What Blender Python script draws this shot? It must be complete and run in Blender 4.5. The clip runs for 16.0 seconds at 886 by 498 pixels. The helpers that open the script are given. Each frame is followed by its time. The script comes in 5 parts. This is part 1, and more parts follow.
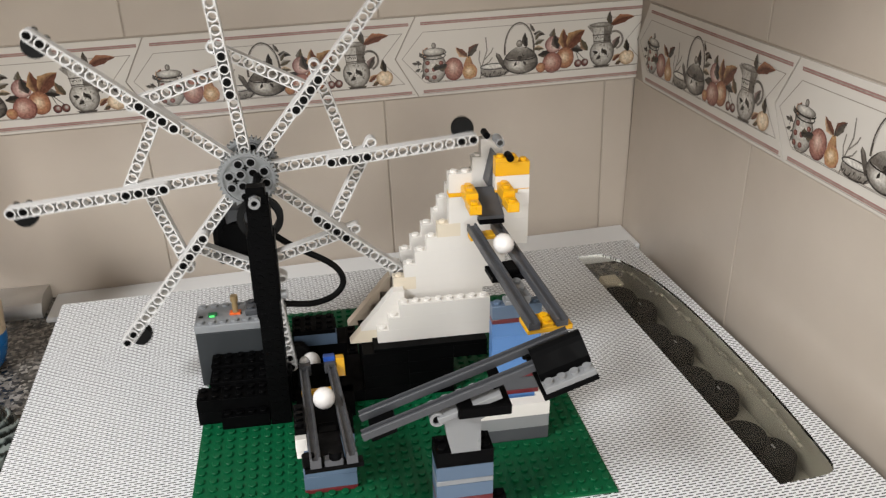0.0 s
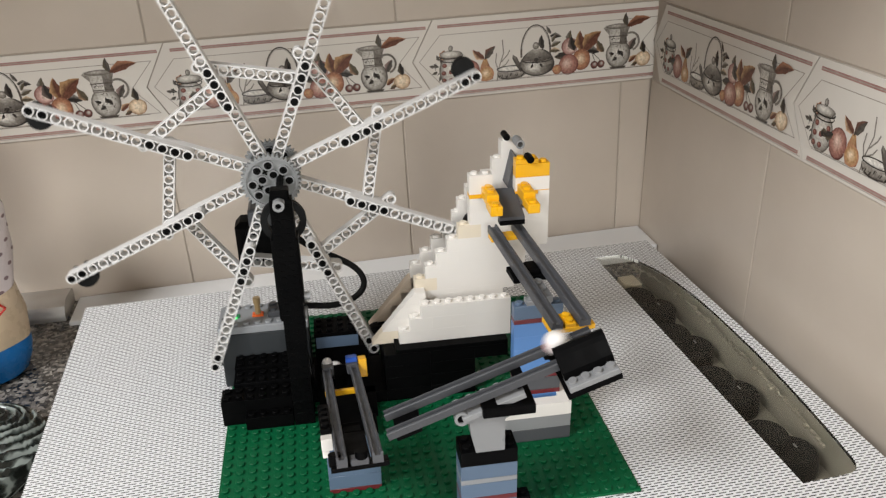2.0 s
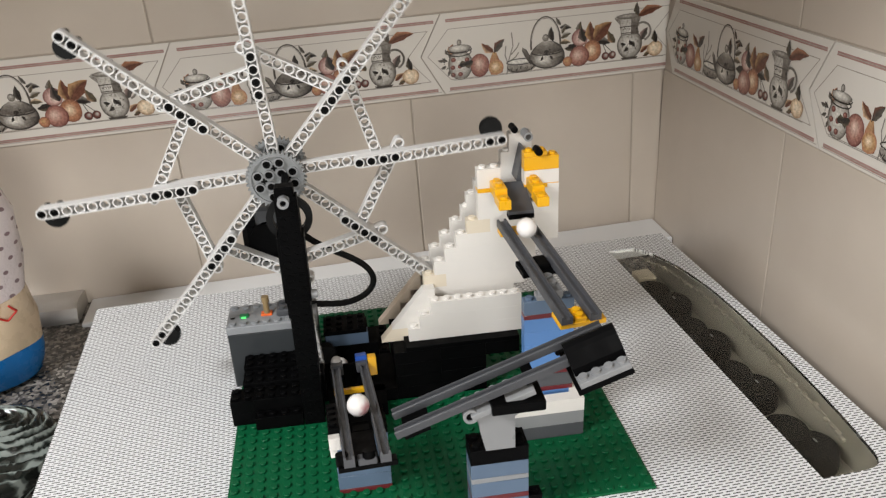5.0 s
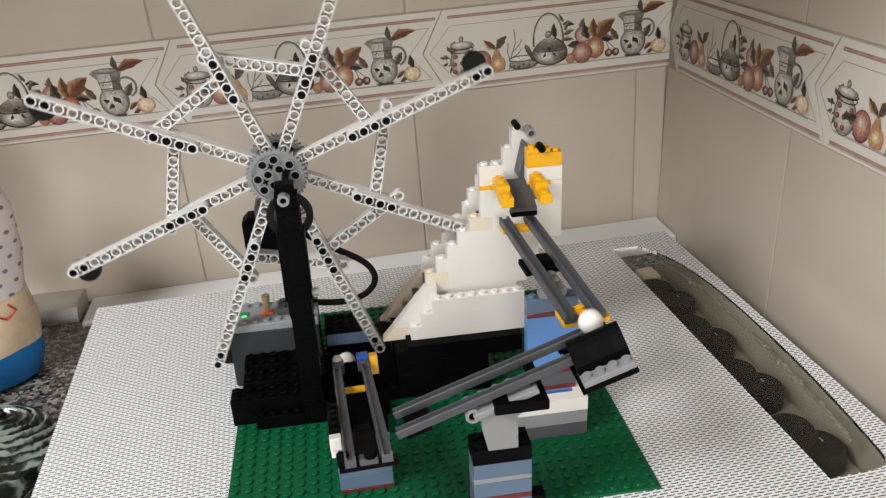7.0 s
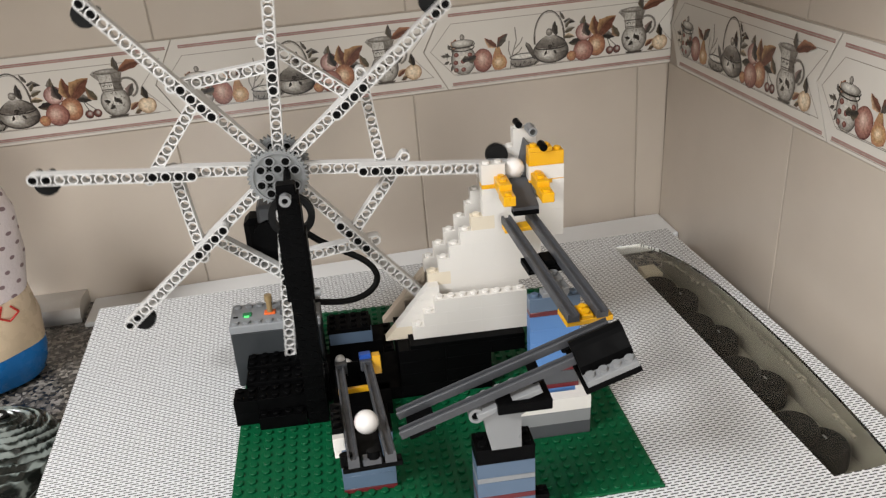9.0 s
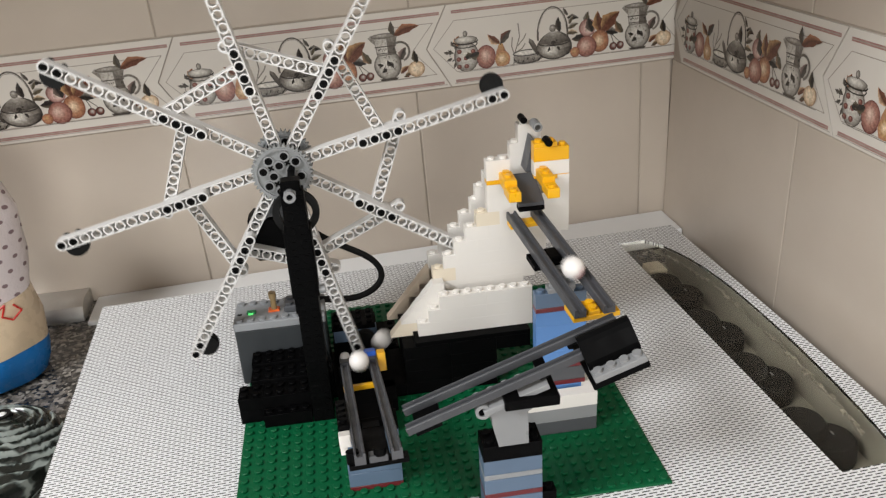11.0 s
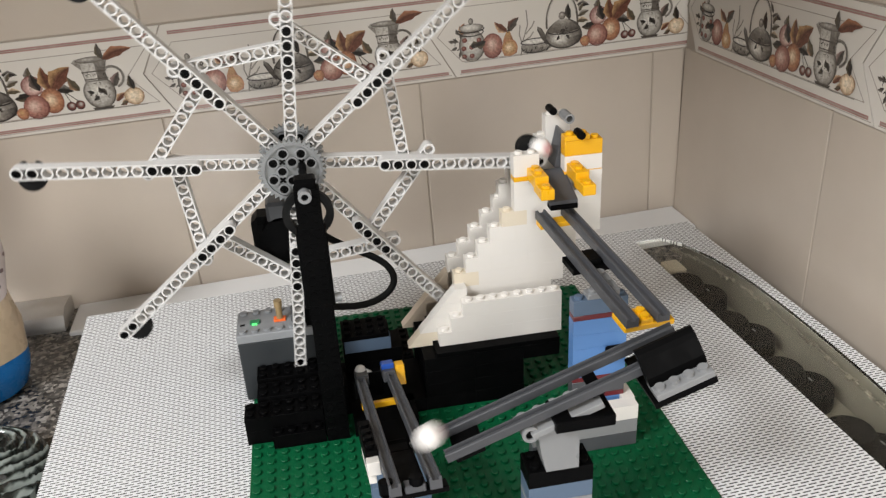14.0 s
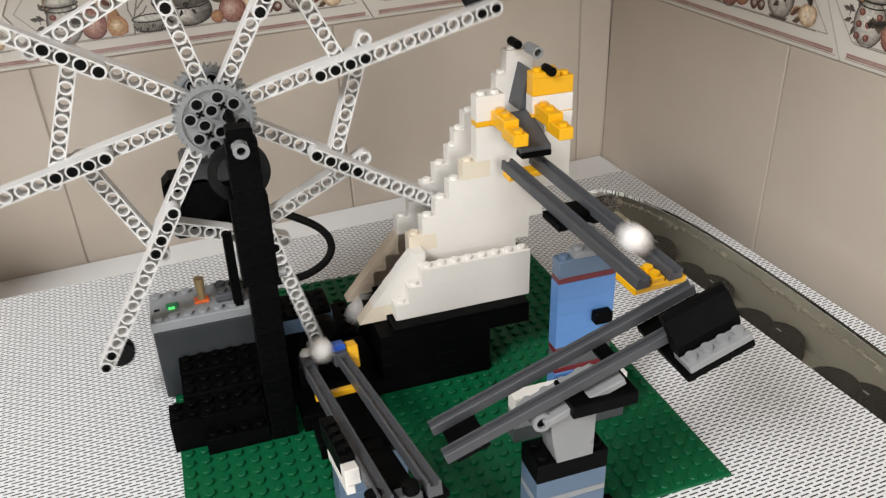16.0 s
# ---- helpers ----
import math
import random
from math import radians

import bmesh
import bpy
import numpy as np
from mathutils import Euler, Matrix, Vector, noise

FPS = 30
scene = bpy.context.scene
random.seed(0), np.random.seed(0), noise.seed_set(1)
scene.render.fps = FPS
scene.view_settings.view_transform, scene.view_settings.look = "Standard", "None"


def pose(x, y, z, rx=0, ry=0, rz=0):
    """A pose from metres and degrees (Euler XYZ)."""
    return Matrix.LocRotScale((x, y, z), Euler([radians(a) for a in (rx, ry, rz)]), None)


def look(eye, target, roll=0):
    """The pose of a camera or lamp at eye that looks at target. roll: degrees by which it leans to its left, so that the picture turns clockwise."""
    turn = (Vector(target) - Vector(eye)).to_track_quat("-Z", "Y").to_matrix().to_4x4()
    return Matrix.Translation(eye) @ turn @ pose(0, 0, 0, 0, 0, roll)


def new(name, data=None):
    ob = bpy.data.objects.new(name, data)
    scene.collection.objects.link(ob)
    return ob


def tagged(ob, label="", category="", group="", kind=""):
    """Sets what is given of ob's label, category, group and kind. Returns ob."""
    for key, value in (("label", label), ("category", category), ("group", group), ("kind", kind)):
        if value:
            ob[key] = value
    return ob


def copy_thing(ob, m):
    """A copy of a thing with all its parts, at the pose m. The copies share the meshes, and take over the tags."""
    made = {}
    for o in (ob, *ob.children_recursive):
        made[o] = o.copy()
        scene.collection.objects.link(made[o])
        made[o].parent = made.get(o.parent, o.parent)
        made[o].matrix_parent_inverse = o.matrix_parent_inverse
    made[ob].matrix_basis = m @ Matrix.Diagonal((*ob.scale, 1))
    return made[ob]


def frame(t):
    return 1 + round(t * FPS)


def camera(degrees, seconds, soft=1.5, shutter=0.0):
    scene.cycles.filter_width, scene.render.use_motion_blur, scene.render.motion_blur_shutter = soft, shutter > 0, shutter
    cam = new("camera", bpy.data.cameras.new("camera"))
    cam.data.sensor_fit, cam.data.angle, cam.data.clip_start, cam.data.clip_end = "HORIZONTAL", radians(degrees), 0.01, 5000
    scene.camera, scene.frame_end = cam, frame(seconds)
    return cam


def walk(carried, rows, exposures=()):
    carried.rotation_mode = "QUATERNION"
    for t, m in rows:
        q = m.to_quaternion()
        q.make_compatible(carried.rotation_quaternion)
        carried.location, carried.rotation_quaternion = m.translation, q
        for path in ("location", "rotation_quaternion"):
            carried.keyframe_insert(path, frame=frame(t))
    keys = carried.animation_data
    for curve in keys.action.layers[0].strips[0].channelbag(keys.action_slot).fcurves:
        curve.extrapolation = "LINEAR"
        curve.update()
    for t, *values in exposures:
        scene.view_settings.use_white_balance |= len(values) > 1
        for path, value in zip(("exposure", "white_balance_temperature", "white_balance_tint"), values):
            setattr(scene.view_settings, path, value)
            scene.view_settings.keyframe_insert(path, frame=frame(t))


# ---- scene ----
cam = camera(56.5, 16.0, soft=1.3, shutter=0.4)
PATH = [
    (0, (0.089, -0.368, 0.348), (0.382, 1.416, -0.506), -0.7),
    (0.5, (0.084, -0.368, 0.349), (0.366, 1.42, -0.502), -0.9),
    (1, (0.082, -0.369, 0.349), (0.355, 1.421, -0.501), -1.1),
    (1.5, (0.082, -0.369, 0.348), (0.348, 1.424, -0.497), -1.3),
    (2, (0.082, -0.371, 0.349), (0.348, 1.421, -0.499), -1.4),
    (2.5, (0.082, -0.371, 0.349), (0.345, 1.421, -0.499), -1.5),
    (3, (0.083, -0.369, 0.346), (0.34, 1.424, -0.501), -1.8),
    (3.5, (0.085, -0.367, 0.346), (0.334, 1.426, -0.504), -2.0),
    (4, (0.087, -0.367, 0.345), (0.32, 1.428, -0.505), -2.6),
    (6.5, (0.09, -0.362, 0.343), (0.306, 1.434, -0.51), -2.9),
    (7, (0.09, -0.361, 0.341), (0.306, 1.435, -0.512), -3.0),
    (7.5, (0.091, -0.358, 0.341), (0.306, 1.436, -0.516), -3.1),
    (8, (0.09, -0.358, 0.342), (0.306, 1.435, -0.518), -3.1),
    (8.5, (0.089, -0.36, 0.341), (0.304, 1.435, -0.515), -3.2),
    (9, (0.09, -0.36, 0.342), (0.301, 1.434, -0.517), -3.4),
    (11.5, (0.087, -0.358, 0.339), (0.293, 1.435, -0.522), -3.7),
    (12, (0.087, -0.359, 0.34), (0.288, 1.433, -0.525), -3.8),
    (12.5, (0.085, -0.357, 0.338), (0.287, 1.436, -0.526), -3.7),
    (13, (0.081, -0.35, 0.337), (0.292, 1.446, -0.519), -3.6),
    (13.5, (0.074, -0.335, 0.332), (0.302, 1.457, -0.528), -3.5),
    (14, (0.061, -0.312, 0.326), (0.336, 1.466, -0.547), -3.3),
    (14.5, (0.051, -0.292, 0.319), (0.405, 1.467, -0.565), -3.2),
    (15, (0.037, -0.269, 0.31), (0.48, 1.459, -0.593), -2.7),
    (15.5, (0.03, -0.252, 0.3), (0.569, 1.43, -0.638), -2.3),
    (16, (0.03, -0.241, 0.296), (0.579, 1.422, -0.671), -1.6),
]
walk(cam, [(t, look(eye, target, roll)) for t, eye, target, roll in PATH],
     exposures=[(0.0, 0.12), (13.0, 0.10), (14.5, 0.20), (15.5, 0.24), (16.0, 0.16)])
# ---- world, light ----
world = bpy.data.worlds.new("sky")
scene.world = world
world.use_nodes = True
_sky = world.node_tree.nodes.new("ShaderNodeTexSky")
_sky.sky_type, _sky.sun_disc = "NISHITA", False
_sky.sun_elevation, _sky.sun_rotation = radians(40), radians(250)
_bg = world.node_tree.nodes["Background"]
_bg.inputs["Strength"].default_value = 0.1
world.node_tree.links.new(_sky.outputs["Color"], _bg.inputs["Color"])

TURN_K = 3.8                        # the hob is turned against the toy
KITCHEN = pose(0, 0, 0, 0, 0, TURN_K)
ROOM_TURN = pose(0, 0, 0, 0, 0, 2.0)    # the tiled walls, a little out of square with the hob


def area_lamp(name, at, target, sx, sy, power, colour):
    data = bpy.data.lights.new(name, "AREA")
    data.shape, data.size, data.size_y, data.energy, data.color = "RECTANGLE", sx, sy, power, colour
    ob = new(name, data)
    ob.matrix_world = KITCHEN @ look(at, target)
    return ob


area_lamp("window_light", (-0.95, -0.55, 1.18), (0.25, 0.0, 0.0), 0.55, 0.45, 23, (0.98, 0.99, 1.0))
# added fill from behind the camera, stands for the room's ambient light
area_lamp("far_window_light", (-0.02, -2.15, 0.52), (0.1, 0.3, 0.1), 0.85, 0.9, 21, (1.0, 0.99, 0.965))

# ---- materials ----
S, BR, PL = 0.008, 0.0096, 0.0032   # stud, brick height, plate height


def node_material(name):
    m = bpy.data.materials.new(name)
    m.use_nodes = True
    t = m.node_tree
    return m, t, t.nodes["Principled BSDF"]


def noise_node(t, scale, detail=4.0, coords="Object", rough=0.6):
    c = t.nodes.new("ShaderNodeTexCoord")
    n = t.nodes.new("ShaderNodeTexNoise")
    n.inputs["Scale"].default_value, n.inputs["Detail"].default_value = scale, detail
    n.inputs["Roughness"].default_value = rough
    t.links.new(c.outputs[coords], n.inputs["Vector"])
    return n


def ramp(t, source, stops):
    r = t.nodes.new("ShaderNodeValToRGB")
    while len(r.color_ramp.elements) < len(stops):
        r.color_ramp.elements.new(0.5)
    for e, (p, c) in zip(r.color_ramp.elements, stops):
        e.position, e.color = p, (*c, 1)
    t.links.new(source, r.inputs["Fac"])
    return r


def bump(t, source, bsdf, strength, dist):
    b = t.nodes.new("ShaderNodeBump")
    b.inputs["Strength"].default_value, b.inputs["Distance"].default_value = strength, dist
    t.links.new(source, b.inputs["Height"])
    t.links.new(b.outputs["Normal"], bsdf.inputs["Normal"])


def plastic(name, colour, rough=0.28, vary=0.12, gloss=0.5):
    """Moulded toy plastic: slight tone from piece to piece, faint scuffs."""
    m, t, b = node_material(name)
    info = t.nodes.new("ShaderNodeObjectInfo")
    n = noise_node(t, 90, 5)
    n2 = noise_node(t, 900, 2)
    mix = t.nodes.new("ShaderNodeMath")
    mix.operation = "MULTIPLY_ADD"
    mix.inputs[1].default_value, mix.inputs[2].default_value = 0.55, 0.0
    t.links.new(info.outputs["Random"], mix.inputs[0])
    add = t.nodes.new("ShaderNodeMath")
    add.operation = "MULTIPLY_ADD"
    add.inputs[1].default_value = 0.45
    t.links.new(n.outputs["Fac"], add.inputs[0])
    t.links.new(mix.outputs[0], add.inputs[2])
    lo = tuple(c * (1 - vary) for c in colour)
    hi = tuple(min(1, c * (1 + vary * 0.6)) for c in colour)
    r = ramp(t, add.outputs[0], [(0.1, lo), (0.9, hi)])
    t.links.new(r.outputs["Color"], b.inputs["Base Color"])
    rr = ramp(t, n.outputs["Fac"], [(0.3, (rough * 0.8,) * 3), (0.75, (rough * 1.5,) * 3)])
    t.links.new(rr.outputs["Color"], b.inputs["Roughness"])
    b.inputs["Specular IOR Level"].default_value = gloss
    bump(t, n2.outputs["Fac"], b, 0.05, 0.0004)
    return m


M = {
    "white": plastic("white_plastic", (0.74, 0.71, 0.665), 0.4, 0.012, 0.3),
    "cream": plastic("aged_white_plastic", (0.72, 0.64, 0.51), 0.4, 0.05, 0.3),
    "aged": plastic("yellowed_plastic", (0.55, 0.46, 0.36), 0.45, 0.10, 0.3),
    "beam": plastic("light_beam_plastic", (0.66, 0.65, 0.635), 0.35, 0.05),
    "gear": plastic("gear_grey_plastic", (0.24, 0.25, 0.25), 0.32, 0.08),
    "black": plastic("black_plastic", (0.0018, 0.0018, 0.0020), 0.45, 0.3, 0.05),
    "pin": plastic("black_pin_plastic", (0.0030, 0.0030, 0.0030), 0.35, 0.3, 0.08),
    "green": plastic("green_plastic", (0.003, 0.098, 0.036), 0.38, 0.10, 0.2),
    "yellow": plastic("yellow_plastic", (0.83, 0.43, 0.006), 0.3, 0.06),
    "orange": plastic("orange_plastic", (0.90, 0.16, 0.03), 0.35, 0.05),
    "blue": plastic("medium_blue_plastic", (0.10, 0.225, 0.49), 0.32, 0.04, 0.35),
    "deep_blue": plastic("deep_blue_plastic", (0.02, 0.10, 0.50), 0.3, 0.06),
    "sand": plastic("sand_blue_plastic", (0.104, 0.152, 0.225), 0.34, 0.10, 0.35),
    "grey": plastic("light_grey_plastic", (0.25, 0.255, 0.26), 0.32, 0.08),
    "dark": plastic("dark_grey_plastic", (0.075, 0.078, 0.085), 0.35, 0.10, 0.35),
    "rail": plastic("rail_grey_plastic", (0.068, 0.070, 0.077), 0.38, 0.10, 0.4),
    "red": plastic("dark_red_plastic", (0.13, 0.014, 0.018), 0.32, 0.10),
    "tan": plastic("brass_tan_plastic", (0.30, 0.21, 0.10), 0.35, 0.10),
    "box": plastic("battery_box_plastic", (0.030, 0.034, 0.037), 0.42, 0.10, 0.3),
    "boxtop": plastic("battery_lid_plastic", (0.25, 0.26, 0.27), 0.38, 0.08),
    "led": plastic("green_switch_plastic", (0.01, 0.20, 0.07), 0.3, 0.05),
    "rubber": plastic("black_rubber", (0.0060, 0.0060, 0.0060), 0.6, 0.2, 0.2),
}


def glow_material():
    m, t, b = node_material("green_indicator_glow")
    b.inputs["Base Color"].default_value = (0.1, 0.8, 0.2, 1)
    b.inputs["Emission Color"].default_value = (0.15, 1.0, 0.25, 1)
    b.inputs["Emission Strength"].default_value = 0.6
    return m


M["glow"] = glow_material()


def ball_material():
    """White ball with a smeared red print on one side."""
    m, t, b = node_material("printed_ball")
    c = t.nodes.new("ShaderNodeTexCoord")
    n = noise_node(t, 420, 2)
    d = t.nodes.new("ShaderNodeVectorMath")
    d.operation = "DISTANCE"
    d.inputs[1].default_value = (0.0045, -0.0050, -0.0015)
    t.links.new(c.outputs["Object"], d.inputs[0])
    a = t.nodes.new("ShaderNodeMath")
    a.operation = "MULTIPLY_ADD"
    a.inputs[1].default_value = 0.003
    t.links.new(n.outputs["Fac"], a.inputs[0])
    t.links.new(d.outputs["Value"], a.inputs[2])
    r = ramp(t, a.outputs[0], [(0.0, (0.80, 0.77, 0.74)), (0.0024, (0.45, 0.06, 0.09)), (0.0040, (0.62, 0.28, 0.30)), (0.0046, (0.82, 0.79, 0.76))])
    r.color_ramp.interpolation = "LINEAR"
    t.links.new(r.outputs["Color"], b.inputs["Base Color"])
    b.inputs["Roughness"].default_value = 0.3
    return m


M["ball"] = ball_material()


def tile_material(name, lo, hi, rough=0.16):
    m, t, b = node_material(name)
    info = t.nodes.new("ShaderNodeObjectInfo")
    n = noise_node(t, 5, 6, rough=0.55)
    n2 = noise_node(t, 45, 3)
    mx = t.nodes.new("ShaderNodeMath")
    mx.operation = "MULTIPLY_ADD"
    mx.inputs[1].default_value = 0.12
    t.links.new(info.outputs["Random"], mx.inputs[0])
    t.links.new(n.outputs["Fac"], mx.inputs[2])
    r = ramp(t, mx.outputs[0], [(0.35, lo), (0.72, hi)])
    t.links.new(r.outputs["Color"], b.inputs["Base Color"])
    rr = ramp(t, n2.outputs["Fac"], [(0.3, (rough,) * 3), (0.8, (rough * 1.7,) * 3)])
    t.links.new(rr.outputs["Color"], b.inputs["Roughness"])
    bump(t, n.outputs["Fac"], b, 0.10, 0.004)
    return m


M["tile"] = tile_material("beige_glazed_tile", (0.495, 0.424, 0.352), (0.582, 0.506, 0.427))
M["border"] = tile_material("cream_border_tile", (0.64, 0.59, 0.53), (0.71, 0.665, 0.60))
M["grout"] = plastic("grout", (0.43, 0.37, 0.31), 0.9, 0.15)
M["plaster"] = tile_material("room_plaster", (0.40, 0.38, 0.35), (0.46, 0.44, 0.405), 0.6)
M["rim"] = plastic("white_enamel", (0.82, 0.82, 0.815), 0.35, 0.03)


def print_paint(name, a, b2, scale=160):
    """Transfer print under glaze: two tones that run into one another."""
    m, t, b = node_material(name)
    n = noise_node(t, scale, 4, rough=0.7)
    r = ramp(t, n.outputs["Fac"], [(0.36, a), (0.62, b2)])
    t.links.new(r.outputs["Color"], b.inputs["Base Color"])
    b.inputs["Roughness"].default_value = 0.2
    return m


P = {
    "line": print_paint("print_red_line", (0.33, 0.17, 0.15), (0.42, 0.26, 0.23), 60),
    "frame": print_paint("print_grey_line", (0.30, 0.26, 0.22), (0.42, 0.37, 0.32), 200),
}


def math_node(t, op, a, b=None, c=None):
    n = t.nodes.new("ShaderNodeMath")
    n.operation = op
    for i, v in enumerate((a, b, c)):
        if v is None:
            continue
        if isinstance(v, (int, float)):
            n.inputs[i].default_value = v
        else:
            t.links.new(v, n.inputs[i])
    return n.outputs[0]


def printed_glass_material():
    """Hob lid: white enamel screen print in staggered dashes on dark glass."""
    m, t, b = node_material("dash_printed_glass")
    c = t.nodes.new("ShaderNodeTexCoord")
    x = t.nodes.new("ShaderNodeSeparateXYZ")
    t.links.new(c.outputs["Object"], x.inputs[0])
    px, py, dash = 0.0068, 0.00222, 0.74
    row = math_node(t, "DIVIDE", x.outputs["Y"], py)
    cell = math_node(t, "FLOOR", row)
    fy = math_node(t, "FRACT", row)
    odd = math_node(t, "MULTIPLY", math_node(t, "FRACT", math_node(t, "MULTIPLY", cell, 0.5)), 1.0)
    fx = math_node(t, "FRACT", math_node(t, "ADD", math_node(t, "DIVIDE", x.outputs["X"], px), odd))
    inx = math_node(t, "LESS_THAN", math_node(t, "ABSOLUTE", math_node(t, "SUBTRACT", fx, 0.5)), dash / 2)
    iny = math_node(t, "LESS_THAN", math_node(t, "ABSOLUTE", math_node(t, "SUBTRACT", fy, 0.5)), 0.18)
    mask = math_node(t, "MULTIPLY", inx, iny)
    n = noise_node(t, 7, 4)
    r = ramp(t, n.outputs["Fac"], [(0.3, (0.78, 0.79, 0.80)), (0.7, (0.84, 0.85, 0.86))])
    mix = t.nodes.new("ShaderNodeMix")
    mix.data_type = "RGBA"
    t.links.new(mask, mix.inputs["Factor"])
    t.links.new(r.outputs["Color"], mix.inputs["A"])
    mix.inputs["B"].default_value = (0.050, 0.050, 0.053, 1)
    t.links.new(mix.outputs["Result"], b.inputs["Base Color"])
    b.inputs["Roughness"].default_value = 0.16
    return m


M["lid"] = printed_glass_material()


def glass_material(name, colour, rough=0.02, ior=1.45):
    m, t, b = node_material(name)
    b.inputs["Base Color"].default_value = (*colour, 1)
    b.inputs["Transmission Weight"].default_value = 1.0
    b.inputs["Roughness"].default_value = rough
    b.inputs["IOR"].default_value = ior
    return m


M["smoke"] = glass_material("smoked_window_glass", (0.86, 0.84, 0.77), 0.02, 1.22)
M["dish"] = glass_material("pressed_dish_glass", (0.20, 0.245, 0.225), 0.10, 1.45)


def ring_refraction_paint(m, eye):
    """Light and dark of refraction, painted as rings round the eye of the dish."""
    t, b = m.node_tree, m.node_tree.nodes["Principled BSDF"]
    c = t.nodes.new("ShaderNodeTexCoord")
    off = t.nodes.new("ShaderNodeVectorMath")
    off.operation = "SUBTRACT"
    off.inputs[1].default_value = eye
    t.links.new(c.outputs["Object"], off.inputs[0])
    w = t.nodes.new("ShaderNodeTexWave")
    w.wave_type, w.rings_direction = "RINGS", "Z"
    for key, v in (("Scale", 44.0), ("Distortion", 3.5), ("Detail", 2.0), ("Detail Scale", 2.0)):
        w.inputs[key].default_value = v
    t.links.new(off.outputs["Vector"], w.inputs["Vector"])
    r = ramp(t, w.outputs["Fac"], [(0.25, (0.012, 0.016, 0.014)), (0.6, (0.10, 0.12, 0.11)), (0.9, (0.40, 0.45, 0.42))])
    t.links.new(r.outputs["Color"], b.inputs["Base Color"])
    b.inputs["Transmission Weight"].default_value = 0.35


ring_refraction_paint(M["dish"], (0.014, 0.022, 0.0))


def metal_material(name, colour, rough):
    m, t, b = node_material(name)
    b.inputs["Base Color"].default_value = (*colour, 1)
    b.inputs["Metallic"].default_value = 1.0
    n = noise_node(t, 30, 5)
    rr = ramp(t, n.outputs["Fac"], [(0.3, (rough * 0.7,) * 3), (0.8, (rough * 1.4,) * 3)])
    t.links.new(rr.outputs["Color"], b.inputs["Roughness"])
    bump(t, n.outputs["Fac"], b, 0.1, 0.002)
    return m


M["steel"] = metal_material("brushed_steel", (0.46, 0.44, 0.40), 0.35)
M["enamel"] = plastic("grey_enamel", (0.20, 0.188, 0.155), 0.35, 0.06)
M["bead"] = tile_material("old_sealant", (0.045, 0.040, 0.032), (0.20, 0.185, 0.15), 0.5)
M["alu"] = metal_material("aluminium", (0.62, 0.60, 0.57), 0.62)


def granite_material():
    m, t, b = node_material("speckled_granite")
    c = t.nodes.new("ShaderNodeTexCoord")
    v = t.nodes.new("ShaderNodeTexVoronoi")
    v.inputs["Scale"].default_value = 330
    v.inputs["Randomness"].default_value = 1.0
    t.links.new(c.outputs["Object"], v.inputs["Vector"])
    sep = t.nodes.new("ShaderNodeSeparateColor")
    t.links.new(v.outputs["Color"], sep.inputs[0])
    n = noise_node(t, 90, 6, rough=0.75)
    mx = math_node(t, "MULTIPLY_ADD", sep.outputs[0], 0.5, math_node(t, "MULTIPLY", n.outputs["Fac"], 0.5))
    r = ramp(t, mx, [(0.26, (0.012, 0.012, 0.012)), (0.46, (0.065, 0.060, 0.054)), (0.64, (0.20, 0.180, 0.160)), (0.86, (0.46, 0.43, 0.39))])
    t.links.new(r.outputs["Color"], b.inputs["Base Color"])
    b.inputs["Roughness"].default_value = 0.18
    return m


M["granite"] = granite_material()


def dotted_bag_material():
    """Printed film bag: pale pink with rows of brown dots."""
    m, t, b = node_material("dotted_film")
    c = t.nodes.new("ShaderNodeTexCoord")
    x = t.nodes.new("ShaderNodeSeparateXYZ")
    t.links.new(c.outputs["Object"], x.inputs[0])
    ang = math_node(t, "ARCTAN2", x.outputs["Y"], x.outputs["X"])
    fa = math_node(t, "MULTIPLY", ang, 22 / (2 * math.pi))
    row = math_node(t, "DIVIDE", x.outputs["Z"], 0.0105)
    odd = math_node(t, "FRACT", math_node(t, "MULTIPLY", math_node(t, "FLOOR", row), 0.5))
    dx = math_node(t, "SUBTRACT", math_node(t, "FRACT", math_node(t, "ADD", fa, odd)), 0.5)
    dy = math_node(t, "SUBTRACT", math_node(t, "FRACT", row), 0.5)
    dist = math_node(t, "SQRT", math_node(t, "ADD", math_node(t, "MULTIPLY", dx, dx), math_node(t, "MULTIPLY", dy, dy)))
    r = ramp(t, dist, [(0.14, (0.24, 0.16, 0.17)), (0.19, (0.72, 0.64, 0.64))])
    t.links.new(r.outputs["Color"], b.inputs["Base Color"])
    b.inputs["Roughness"].default_value = 0.25
    n = noise_node(t, 60, 5)
    bump(t, n.outputs["Fac"], b, 0.5, 0.004)
    return m


M["film"] = dotted_bag_material()
M["bagcream"] = plastic("bag_cream_film", (0.66, 0.52, 0.36), 0.25, 0.08)
M["bagblue"] = plastic("bag_blue_film", (0.010, 0.17, 0.50), 0.25, 0.12)
M["bagred"] = plastic("bag_red_print", (0.55, 0.03, 0.02), 0.3, 0.05)


# ---- mesh helpers ----
def finish(bm, name, material, smooth=False):
    bmesh.ops.recalc_face_normals(bm, faces=bm.faces)
    me = bpy.data.meshes.new(name)
    bm.to_mesh(me)
    bm.free()
    me.materials.append(material)
    if smooth:
        for p in me.polygons:
            p.use_smooth = True
        me.set_sharp_from_angle(angle=radians(38))
    return me


